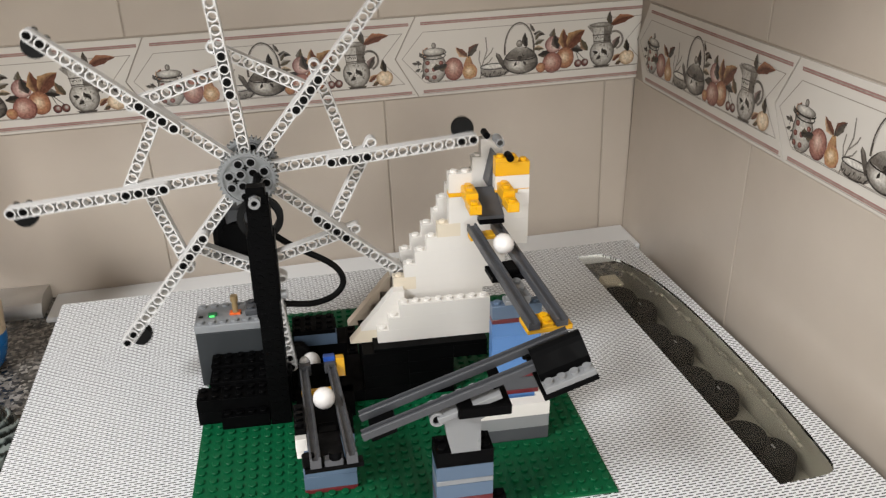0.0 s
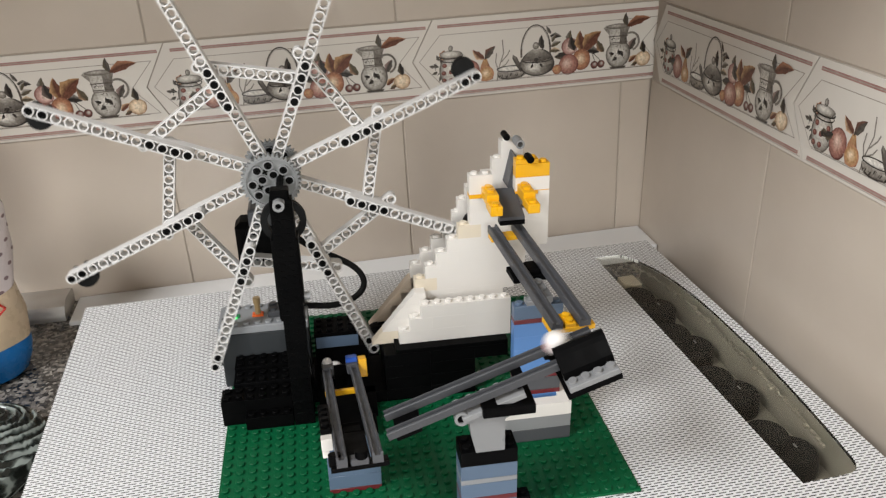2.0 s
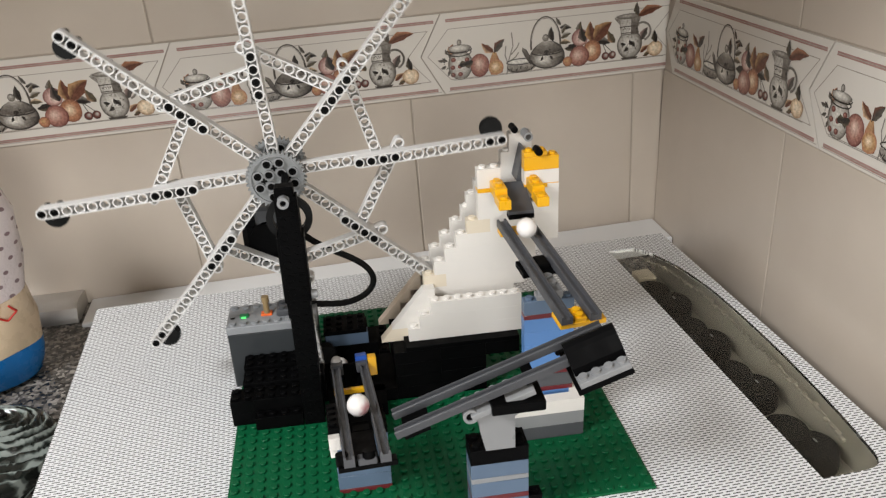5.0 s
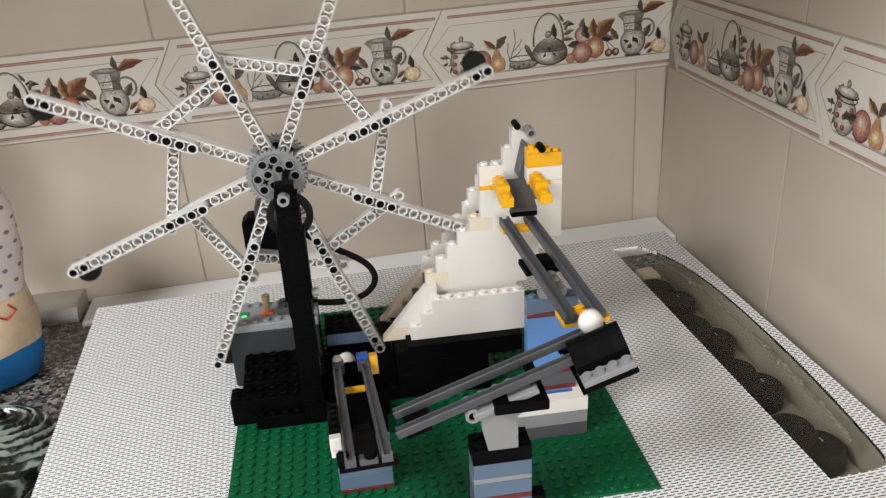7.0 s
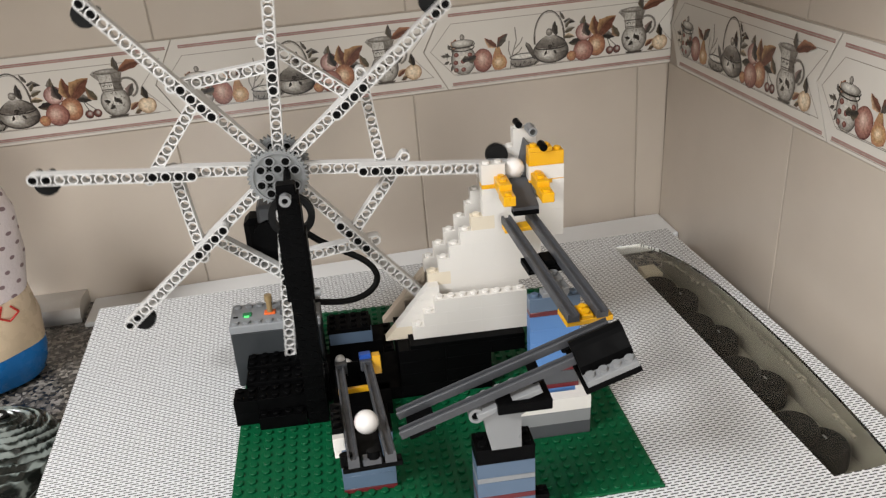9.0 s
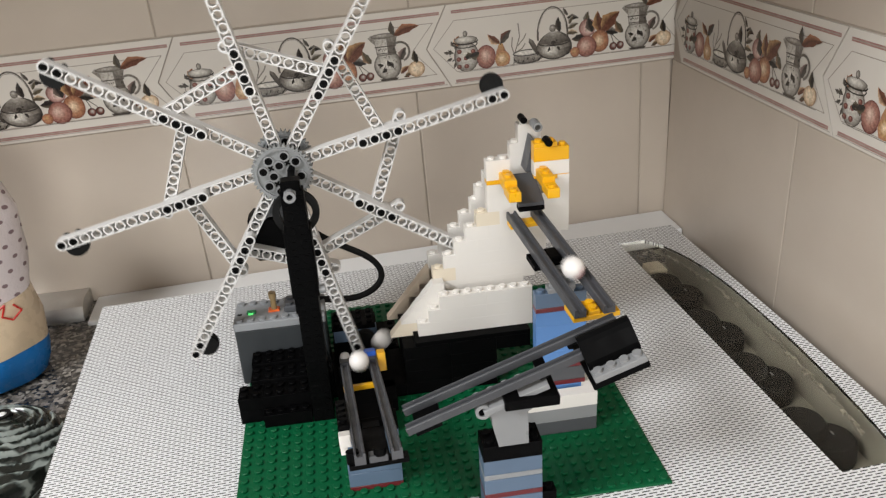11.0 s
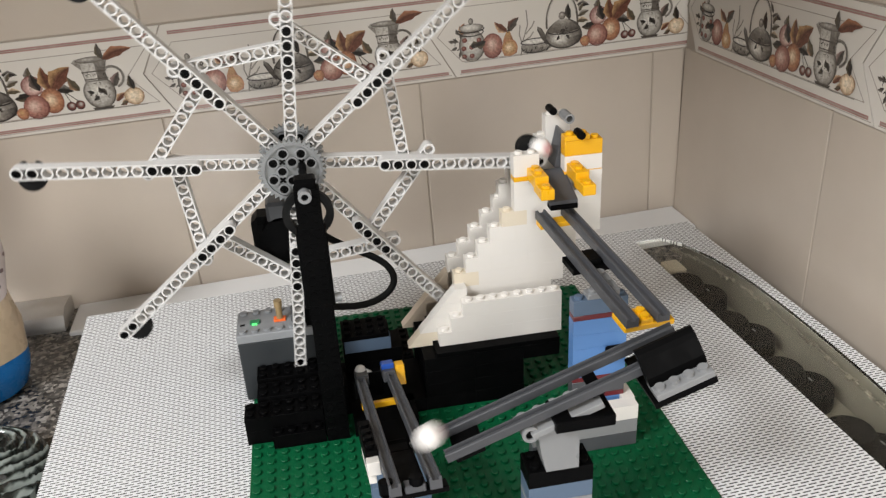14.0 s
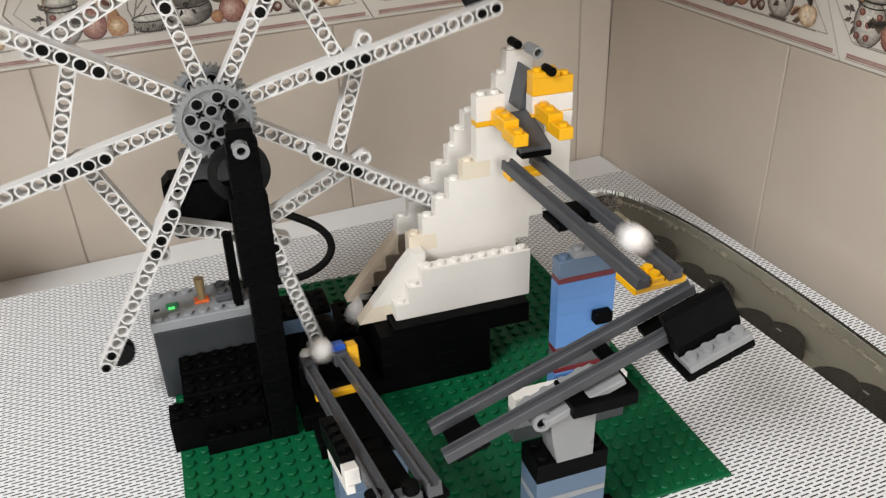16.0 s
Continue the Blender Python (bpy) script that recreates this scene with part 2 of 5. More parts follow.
def part(name, bm, material, parent, label="", m=None, smooth=False):
    """One mesh object under a thing or part."""
    me = bm if isinstance(bm, bpy.types.Mesh) else finish(bm, name, material, smooth)
    ob = new(name, me)
    ob.parent = parent
    if m is not None:
        ob.matrix_basis = m
    if label:
        tagged(ob, label)
    return ob


def thing(name, label, category, m=None, group="", kind=""):
    ob = new(name)
    ob.empty_display_size = 0.01
    if m is not None:
        ob.matrix_basis = m
    return tagged(ob, label, category, group, kind)


def add_box(bm, x0, y0, z0, x1, y1, z1, bevel=0.0):
    r = bmesh.ops.create_cube(bm, size=1, matrix=Matrix.Translation(((x0 + x1) / 2, (y0 + y1) / 2, (z0 + z1) / 2)) @ Matrix.Diagonal((x1 - x0, y1 - y0, z1 - z0, 1)))
    if bevel:
        es = list({e for v in r["verts"] for e in v.link_edges})
        bmesh.ops.bevel(bm, geom=es, offset=bevel, segments=1, affect="EDGES")
    return bm


def box(x0, y0, z0, x1, y1, z1, bevel=0.0):
    return add_box(bmesh.new(), x0, y0, z0, x1, y1, z1, bevel)


def add_cyl(bm, p, q, r, seg=16, r2=None):
    """A closed cylinder or cone from p to q."""
    p, q = Vector(p), Vector(q)
    turn = (q - p).to_track_quat("Z", "Y").to_matrix().to_4x4()
    bmesh.ops.create_cone(bm, cap_ends=True, segments=seg, radius1=r, radius2=r if r2 is None else r2, depth=(q - p).length,
                          matrix=Matrix.Translation((p + q) / 2) @ turn)
    return bm


def cyl(p, q, r, seg=16, r2=None):
    return add_cyl(bmesh.new(), p, q, r, seg, r2)


def prism(points, y0, y1):
    """Polygon in x, z pulled along y."""
    bm = bmesh.new()
    a = [bm.verts.new((x, y0, z)) for x, z in points]
    b = [bm.verts.new((x, y1, z)) for x, z in points]
    bm.faces.new(a)
    bm.faces.new(b[::-1])
    for i in range(len(a)):
        j = (i + 1) % len(a)
        bm.faces.new((a[i], b[i], b[j], a[j]))
    return bm


def lathe(profile, seg=32, squash=1.0):
    bm = bmesh.new()
    rings = []
    for r, z in profile:
        rings.append([bm.verts.new((r * math.cos(a), r * squash * math.sin(a), z)) for a in (2 * math.pi * k / seg for k in range(seg))])
    for a, b in zip(rings, rings[1:]):
        for i in range(seg):
            j = (i + 1) % seg
            bm.faces.new((a[i], a[j], b[j], b[i]))
    bm.faces.new(rings[0][::-1])
    bm.faces.new(rings[-1])
    return bm


def tube_ring(bm, centre, axis, r_out, r_in, depth, seg=20):
    """A ring (washer) of given depth along the unit axis, centred."""
    turn = Vector(axis).to_track_quat("Z", "Y").to_matrix()
    c = Vector(centre)
    rows = []
    for r, h in ((r_out, -depth / 2), (r_out, depth / 2), (r_in, depth / 2), (r_in, -depth / 2)):
        rows.append([bm.verts.new(c + turn @ Vector((r * math.cos(a), r * math.sin(a), h))) for a in (2 * math.pi * k / seg for k in range(seg))])
    for k in range(4):
        a, b = rows[k], rows[(k + 1) % 4]
        for i in range(seg):
            j = (i + 1) % seg
            bm.faces.new((a[i], a[j], b[j], b[i]))
    return bm


MESHES = {}


def brick_mesh(nx, ny, h, material, studs=True, holes=0):
    key = (nx, ny, round(h, 5), material, studs, holes)
    if key not in MESHES:
        bm = bmesh.new()
        g, e = (0.0, 0.00005) if material in ("white", "cream") else (0.00002, 0.00010) if material in ("white", "cream", "black", "blue") else (0.00006, 0.00022)
        add_box(bm, g, g, g, nx * S - g, ny * S - g, h - g, e)
        if studs:
            for i in range(nx):
                for j in range(ny):
                    x, y = (i + 0.5) * S, (j + 0.5) * S
                    add_cyl(bm, (x, y, h - 0.0004), (x, y, h + 0.0015), 0.0024, 14)
                    add_cyl(bm, (x, y, h + 0.0015), (x, y, h + 0.0018), 0.0024, 14, 0.0021)
        if holes:
            for i in range(nx):
                tube_ring(bm, ((i + 0.5) * S, 0.0, h * 0.58), (0, 1, 0), 0.0031, 0.0024, 0.0008, 16)
                add_cyl(bm, ((i + 0.5) * S, -0.0001, h * 0.58), ((i + 0.5) * S, 0.0008, h * 0.58), 0.0024, 14)
        MESHES[key] = finish(bm, "brick", M[material], True)
    return MESHES[key]


def brick(parent, x, y, z, nx, ny, h, material, studs=True, name="", label="", holes=0):
    """A brick or plate with its corner at x, y, z."""
    ob = new(name or ("plate" if h < 0.005 else "brick"), brick_mesh(nx, ny, h, material, studs, holes))
    ob.parent = parent
    ob.location = (x, y, z)
    if label:
        tagged(ob, label)
    return ob


def beam_mesh(n):
    """Studless beam along x with n holes, hole 0 at the origin, holes along y."""
    key = ("beam", n)
    if key not in MESHES:
        bm = bmesh.new()
        w, d, ro, ri, seg = 0.0037, 0.0039, 0.0034, 0.0025, 16
        L = (n - 1) * S
        # side walls with rounded ends
        def outline(half, count=9):
            pts = [(L + half * math.cos(a), half * math.sin(a)) for a in (-math.pi / 2 + math.pi * k / (count - 1) for k in range(count))]
            pts += [(half * math.cos(a), half * math.sin(a)) for a in (math.pi / 2 + math.pi * k / (count - 1) for k in range(count))]
            return pts
        out, inn = outline(w), outline(w - 0.0007)
        rows = []
        for pts, y in ((out, -d), (out, d), (inn, d), (inn, -d)):
            rows.append([bm.verts.new((x, y, z)) for x, z in pts])
        for k in range(4):
            a, b = rows[k], rows[(k + 1) % 4]
            for i in range(len(a)):
                j = (i + 1) % len(a)
                bm.faces.new((a[i], a[j], b[j], b[i]))
        # hole tubes
        for i in range(n):
            tube_ring(bm, (i * S, 0, 0), (0, 1, 0), ro, ri, 2 * d - 0.0001, seg)
        MESHES[key] = finish(bm, "beam", M["beam"], True)
    return MESHES[key]


def pin_mesh():
    if "pin" not in MESHES:
        bm = bmesh.new()
        tube_ring(bm, (0, 0, 0), (0, 1, 0), 0.0026, 0.0014, 0.0160, 14)
        add_cyl(bm, (0, -0.0068, 0), (0, 0.0068, 0), 0.0016, 12)
        MESHES["pin"] = finish(bm, "pin", M["pin"], True)
    return MESHES["pin"]
# ---- the kitchen ----
WALL_V, WALL_U, COUNTER = 0.432, 0.4445, -0.050
ROOM = (-1.0, -2.2, -0.95, 1.65)


def setting(name, bm, material, label, category, m=ROOM_TURN, smooth=False):
    ob = new(name, finish(bm, name, material, smooth))
    ob.matrix_basis = m
    return tagged(ob, label, category, kind="structure")


def kitchen_shell():
    u0, v0, z0, z1 = ROOM
    back = setting("wall_back", box(u0, WALL_V + 0.0012, z0, WALL_U + 0.1, WALL_V + 0.1, z1), M["grout"], "tiled kitchen wall behind the hob", "wall")
    right = setting("wall_right", box(WALL_U + 0.0012, v0, z0, WALL_U + 0.1, WALL_V + 0.0012, z1), M["grout"], "tiled kitchen wall beside the hob", "wall")
    # the wall with the window opening
    bm = bmesh.new()
    for a, b, c, d in ((v0, -1.0, z0, z1), (-0.10, WALL_V + 0.0012, z0, z1), (-1.0, -0.10, z0, 0.80), (-1.0, -0.10, 1.55, z1)):
        add_box(bm, u0 - 0.1, a, c, u0, b, d)
    setting("wall_left", bm, M["plaster"], "plastered wall with a window opening", "wall")
    # unseen front wall, its opening added along with the fill light
    bm = bmesh.new()
    for a, b, c, d in ((u0, -0.46, z0, z1), (0.42, WALL_U + 0.1, z0, z1), (-0.46, 0.42, z0, 0.04), (-0.46, 0.42, 1.02, z1)):
        add_box(bm, a, v0 - 0.1, c, b, v0, d)
    setting("wall_front", bm, M["plaster"], "plain plastered wall with an opening added behind the fill light", "wall")
    setting("ceiling", box(u0 - 0.1, v0 - 0.1, z1, WALL_U + 0.1, WALL_V + 0.1, z1 + 0.1), M["plaster"], "plain white ceiling", "ceiling")
    # unseen box, added above the hob to keep light off the upper walls
    setting("hood", box(-0.12, -0.06, 0.48, WALL_U + 0.001, WALL_V + 0.001, 0.80), M["plaster"], "unseen box added over the hob to shade the walls", "hood")
    # second added blocker, out of view, dims the back wall's top left
    setting("wall_cupboard", box(-0.85, 0.12, 0.44, -0.125, WALL_V + 0.001, z1), M["plaster"], "unseen box added over the worktop to shade the back wall", "cupboard")
    setting("floor", box(u0 - 0.1, v0 - 0.1, z0 - 0.1, WALL_U + 0.1, WALL_V + 0.1, z0), M["tile"], "tiled kitchen floor", "floor")
    setting("counter", box(u0, -0.32, COUNTER - 0.03, WALL_U + 0.001, WALL_V + 0.001, COUNTER, 0.002), M["granite"], "speckled grey granite worktop", "worktop")
    setting("cabinet_front", box(u0, -0.26, -0.85, WALL_U, -0.24, COUNTER - 0.03), M["plaster"], "plain base cabinet front", "cabinet")
    return back, right


wall_back, wall_right = kitchen_shell()


def upstand():
    pts = [(-0.0, -0.050), (-0.042, -0.050), (-0.0425, -0.044), (-0.038, -0.036), (-0.028, -0.032), (-0.012, -0.033), (-0.0, -0.035)]
    bm = bmesh.new()
    a = [bm.verts.new((-0.999, WALL_V - 0.0005 + x, z)) for x, z in pts]
    b = [bm.verts.new((-0.168, WALL_V - 0.0005 + x, z)) for x, z in pts]
    bm.faces.new(a)
    bm.faces.new(b[::-1])
    for i in range(len(a)):
        j = (i + 1) % len(a)
        bm.faces.new((a[i], b[i], b[j], a[j]))
    setting("upstand", bm, M["alu"], "rounded aluminium worktop upstand strip", "trim", smooth=True)


upstand()

# hob under its printed glass lid
HOB = (-0.1173, 0.4195, -0.245, 0.322)       # u, v extents
LID_TOP = -0.0018


def window_outline(grow=0.0):
    """The clear D-shaped field of the lid."""
    pts = [(0.3545 - grow, -0.034 - grow), (0.3545 - grow, 0.298 + grow)]
    n = 18
    for k in range(n + 1):
        v = 0.298 - (0.298 + 0.020) * k / n
        bulge = 0.375 + 0.036 * max(0.0, 1 - abs((v - 0.150) / 0.150) ** 2.6) ** 0.6 if v > 0.150 else 0.398 + 0.013 * max(0.0, 1 - ((0.150 - v) / 0.184) ** 2)
        pts.append((bulge + grow, v))
    pts += [(0.3985 + grow, -0.0255), (0.3955 + grow, -0.0305 - grow), (0.3900, -0.0333 - grow), (0.3820, -0.0340 - grow)]
    return pts


def flat_solid(points, z0, z1):
    bm = bmesh.new()
    a = [bm.verts.new((x, y, z0)) for x, y in points]
    b = [bm.verts.new((x, y, z1)) for x, y in points]
    bm.faces.new(a)
    bm.faces.new(b)
    for i in range(len(a)):
        j = (i + 1) % len(a)
        bm.faces.new((a[i], b[i], b[j], a[j]))
    return bm


def lid_with_window():
    """Printed pane: outer rectangle with the D-shaped hole, 5 mm thick."""
    bm = bmesh.new()
    u0, u1, v0, v1 = HOB
    hole = window_outline()
    outer = [(u0, v0), (u0, v1), (u1, v1), (u1, v0)]
    for z in (LID_TOP, LID_TOP - 0.005):
        def ring(pts):
            vs = [bm.verts.new((x, y, z)) for x, y in pts]
            return [bm.edges.new((vs[i], vs[(i + 1) % len(vs)])) for i in range(len(vs))]
        edges = ring(outer) + ring(hole)
        bmesh.ops.triangle_fill(bm, use_beauty=True, use_dissolve=False, edges=edges)
    for pts in (outer, hole):
        for i in range(len(pts)):
            j = (i + 1) % len(pts)
            q = [bm.verts.new((*pts[i], LID_TOP)), bm.verts.new((*pts[j], LID_TOP)), bm.verts.new((*pts[j], LID_TOP - 0.005)), bm.verts.new((*pts[i], LID_TOP - 0.005))]
            bm.faces.new(q)
    bmesh.ops.remove_doubles(bm, verts=bm.verts, dist=0.00001)
    return bm


def hob():
    u0, u1, v0, v1 = HOB
    t = thing("gas_hob", "built-in hob with its dash-printed glass lid closed", "hob", KITCHEN)
    part("lid", lid_with_window(), M["lid"], t, "white dash-printed glass lid")
    w = part("lid_window", flat_solid(window_outline(-0.0002), LID_TOP - 0.0046, LID_TOP - 0.0004), M["smoke"], t, "clear smoked glass field")
    w.visible_shadow = False
    rng = random.Random(9)
    bead = bmesh.new()
    edge = [(x, y) for x, y in window_outline(-0.0085)[3:20]]
    for (xa, ya), (xb, yb) in zip(edge, edge[1:]):
        for k in range(5):
            f0, f1 = k / 5, (k + 1) / 5
            p, q = Vector((xa + (xb - xa) * f0, ya + (yb - ya) * f0)), Vector((xa + (xb - xa) * f1, ya + (yb - ya) * f1))
            o = Vector((rng.uniform(-0.0012, 0.0012), rng.uniform(-0.0010, 0.0010)))
            w = rng.uniform(0.0002, 0.0022) if rng.random() < 0.6 else 0.0002
            add_box(bead, min(p.x, q.x) + o.x - w, min(p.y, q.y) + o.y, LID_TOP - 0.0075, max(p.x, q.x) + o.x + w, max(p.y, q.y) + o.y + 0.0006, LID_TOP - 0.0052, 0.0003)
    part("sealant_bead", bead, M["bead"], t, "crumbled pale sealant bead under the glass")
    part("body", box(u0 + 0.008, v0 + 0.008, COUNTER, u1 - 0.008, v1 - 0.006, COUNTER + 0.010, 0.003), M["enamel"], t, "steel hob tray")
    for a in (u0 + 0.001, 0.340):
        part("side_wall", box(a, v0 + 0.004, COUNTER, a + 0.006, v1 - 0.008, LID_TOP - 0.006), M["steel"], t)
    part("side_wall", box(u1 - 0.007, v0 + 0.004, COUNTER, u1 - 0.001, v1 - 0.008, LID_TOP - 0.006), M["enamel"], t)
    tilt = KITCHEN.inverted() @ ROOM_TURN @ pose(WALL_U, WALL_V, -0.029, 0, -1.6, 0)
    part("hinge_strip", box(-0.608, -0.054, -0.020, -0.001, -0.0006, 0.0, 0.0015), M["rim"], t, "white enamel strip behind the lid", tilt)
    part("hinge_block", box(0.372, 0.268, COUNTER + 0.01, 0.392, 0.288, LID_TOP - 0.020, 0.002), M["cream"], t, "cream plastic hinge block")
    part("hinge_bar", box(0.360, 0.272, COUNTER + 0.01, 0.368, 0.29, LID_TOP - 0.012, 0.001), M["rail"], t)
    for v in (0.236, 0.168, 0.099, 0.027):
        k = part("knob", lathe([(0.0170, COUNTER + 0.0095), (0.0175, COUNTER + 0.014), (0.0165, COUNTER + 0.030), (0.0145, COUNTER + 0.033)], 28), M["rubber"], t, "black control knob", pose(0.373, v + 0.004, 0), True)
        # second, lower disc offset from the knob for a two-lobed outline
        part("knob_skirt", lathe([(0.0172, COUNTER + 0.0095), (0.0178, COUNTER + 0.013), (0.0168, COUNTER + 0.024), (0.0150, COUNTER + 0.026)], 28), M["rubber"], k, "", pose(0.0135, -0.0135, 0), True)
        part("knob_mark", box(-0.0006, -0.002, COUNTER + 0.0262, 0.0006, 0.002, COUNTER + 0.0266), M["grey"], k, "pale pointer mark", pose(0.0165, -0.0105, 0))


hob()


# wall tiles and the printed border
Z_LO, Z_HI = 0.1390, 0.2185        # border band
COURSE_TILT = pose(WALL_U, 0, Z_LO, 0, -1.6, 0) @ pose(-WALL_U, 0, -Z_LO)     # the back courses run slightly downhill
BACK = ROOM_TURN @ pose(0, WALL_V, 0) @ COURSE_TILT                 # local x along the wall, y into it, z up
RIGHT = ROOM_TURN @ pose(WALL_U, 0, 0, 0, 0, -90)     # local x runs towards the room


def tile_piece(parent, m, x0, x1, z0, z1, material="tile"):
    key = ("tile", round(x1 - x0, 4), round(z1 - z0, 4), material)
    if key not in MESHES:
        g = 0.0006
        MESHES[key] = finish(box(g, 0.0, g, x1 - x0 - g, 0.0075, z1 - z0 - g, 0.0007), "tile", M[material])
    ob = new("tile", MESHES[key])
    ob.parent = parent
    ob.matrix_basis = parent.matrix_basis.inverted() @ m @ pose(x0, 0, z0)


def tiles():
    w, h = 0.2325, 0.30
    for i in range(-5, 2):
        x0 = -0.0535 + i * w
        x1 = min(x0 + w, WALL_U - 0.0005)
        for z0, z1 in ((Z_LO - h, Z_LO), (Z_HI, Z_HI + h), (Z_HI + h, Z_HI + 2 * h)):
            tile_piece(wall_back, BACK, x0, x1, z0, z1)
    tile_piece(wall_back, BACK, -0.0535 + 2 * w, WALL_U - 0.0005, Z_LO - h, Z_LO)
    tile_piece(wall_back, BACK, -0.0535 + 2 * w, WALL_U - 0.0005, Z_HI, Z_HI + h)
    cuts = [-WALL_V + 0.001, -0.2015, 0.0310, 0.2635, 0.4960]
    for a, b in zip(cuts, cuts[1:]):
        for z0, z1 in ((Z_LO - h, Z_LO), (Z_HI, Z_HI + h), (Z_HI + h, Z_HI + 2 * h)):
            tile_piece(wall_right, RIGHT, a, b, z0, z1)


tiles()

BW, TIP = 0.2525, 0.0217


def chevron(x0, x1, z0, z1, inset=0.0, left=True, right=True):
    zm = (z0 + z1) / 2
    a = inset
    pts = [(x0 + a, z0 + a), (x1 - a, z0 + a)]
    pts += [(x1 - a - TIP, zm)] if right else []
    pts += [(x1 - a, z1 - a), (x0 + a, z1 - a)]
    pts += [(x0 + a - TIP, zm)] if left else []
    return pts


def stroke(bm, pts, width, y, closed=False):
    """A thin printed line through points in x, z."""
    n = len(pts)
    for i in range(n if closed else n - 1):
        p, q = Vector(pts[i]), Vector(pts[(i + 1) % n])
        d = (q - p).normalized()
        o = Vector((-d.y, d.x)) * width / 2
        e = d * width * 0.4
        vs = [bm.verts.new((c.x, y, c.y)) for c in (p - o - e, q - o + e, q + o + e, p + o - e)]
        bm.faces.new(vs)


def ink_tone(r, g, b):
    """Printing ink from its screen value, as seen on the cream glaze."""
    lin = [(v / 255) ** 2.2 / 0.82 for v in (r, g, b)]
    mean = 0.3 * lin[0] + 0.6 * lin[1] + 0.1 * lin[2]
    return tuple(min(0.9, 0.72 * v + 0.28 * mean) for v in lin)


class Ink:
    """Collects the coloured patches of the transfer print, in millimetres on one border tile."""

    def __init__(self):
        self.verts, self.faces, self.tones, self.count = [], [], [], 0
        self.rng = random.Random(11)

    def depth(self):
        self.count += 1
        return -0.00012 - 0.000003 * self.count

    def put(self, x, z, y, tone):
        self.verts.append((x * 0.0010455 - 0.0034, y, z * 0.00106 + 0.0007))
        self.tones.append(tone)
        return len(self.verts) - 1

    def ball(self, x, z, rx, rz, edge, mid, light, hx=-0.3, hz=0.3, turn=0.0, taper=0.0, wob=0.03):
        """Round form that runs from a dark rim to a pale spot."""
        y, seg = self.depth(), 22
        c, s = math.cos(turn), math.sin(turn)
        rows = []
        for f, tone in ((1.0, edge), (0.86, tuple((a + b) / 2 for a, b in zip(edge, mid))), (0.62, mid), (0.34, tuple((a + b) / 2 for a, b in zip(mid, light))), (0.12, light)):
            row = []
            for k in range(seg):
                a = 2 * math.pi * k / seg
                px = (math.cos(a) * (1 - taper * math.sin(a)) * (1 + wob * math.sin(3 * a + x)) * f + hx * (1 - f)) * rx
                pz = (math.sin(a) * f + hz * (1 - f)) * rz
                row.append(self.put(x + px * c - pz * s, z + px * s + pz * c, y, tone))
            rows.append(row)
        for A, B in zip(rows, rows[1:]):
            for k in range(seg):
                j = (k + 1) % seg
                self.faces.append((A[k], A[j], B[j], B[k]))
        self.faces.append(tuple(rows[-1]))

    def leaf(self, x, z, length, width, deg, dark, light):
        y = self.depth()
        c, s = math.cos(radians(deg)), math.sin(radians(deg))
        n = 7
        for side, tone in ((1, light), (-1, dark)):
            spine, rim = [], []
            for k in range(n + 1):
                f = k / n
                w = width / 2 * math.sin(math.pi * f ** 0.8) * (1 + 0.15 * math.sin(k * 2.3 + side)) * side
                bend = 0.08 * length * math.sin(math.pi * f)
                spine.append(self.put(x + f * length * c - bend * s, z + f * length * s + bend * c, y, tuple(v * 0.6 for v in dark)))
                rim.append(self.put(x + f * length * c - (bend + w) * s, z + f * length * s + (bend + w) * c, y, tone))
            for k in range(n):
                self.faces.append((spine[k], spine[k + 1], rim[k + 1], rim[k]))

    def line(self, pts, width, tone):
        y = self.depth()
        for p, q in zip(pts, pts[1:]):
            p, q = Vector(p), Vector(q)
            d = (q - p).normalized()
            o = Vector((-d.y, d.x)) * width / 2
            e = d * width * 0.3
            self.faces.append(tuple(self.put(v.x, v.y, y, tone) for v in (p - o - e, q - o + e, q + o + e, p + o - e)))

    def arc(self, cx, cz, rx, rz, a0, a1, width, tone, n=14):
        self.line([(cx + rx * math.cos(radians(a0 + (a1 - a0) * k / n)), cz + rz * math.sin(radians(a0 + (a1 - a0) * k / n))) for k in range(n + 1)], width, tone)

    def panel(self, pts, tones):
        """Filled outline whose corners carry tones, shaded towards its middle."""
        y = self.depth()
        ids = [self.put(x, z, y, t) for (x, z), t in zip(pts, tones)]
        mx, mz = sum(p[0] for p in pts) / len(pts), sum(p[1] for p in pts) / len(pts)
        mid = self.put(mx, mz, y, tuple(sum(t[i] for t in tones) / len(tones) for i in range(3)))
        for k in range(len(ids)):
            self.faces.append((ids[k], ids[(k + 1) % len(ids)], mid))

    def specks(self, cx, cz, rx, rz, n, tone, size=1.6, width=0.5):
        for _ in range(n):
            a, r, d = self.rng.uniform(0, 6.28), math.sqrt(self.rng.random()), self.rng.uniform(0, 3.14)
            x, z = cx + rx * r * math.cos(a), cz + rz * r * math.sin(a)
            self.line([(x, z), (x + size * math.cos(d), z + size * math.sin(d))], width, tone)

    def mesh(self):
        me = bpy.data.meshes.new("print")
        me.from_pydata(self.verts, [], self.faces)
        col = me.color_attributes.new("ink", "FLOAT_COLOR", "POINT")
        for d, t in zip(col.data, self.tones):
            d.color = (*t, 1)
        me.materials.append(M["ink"])
        return me


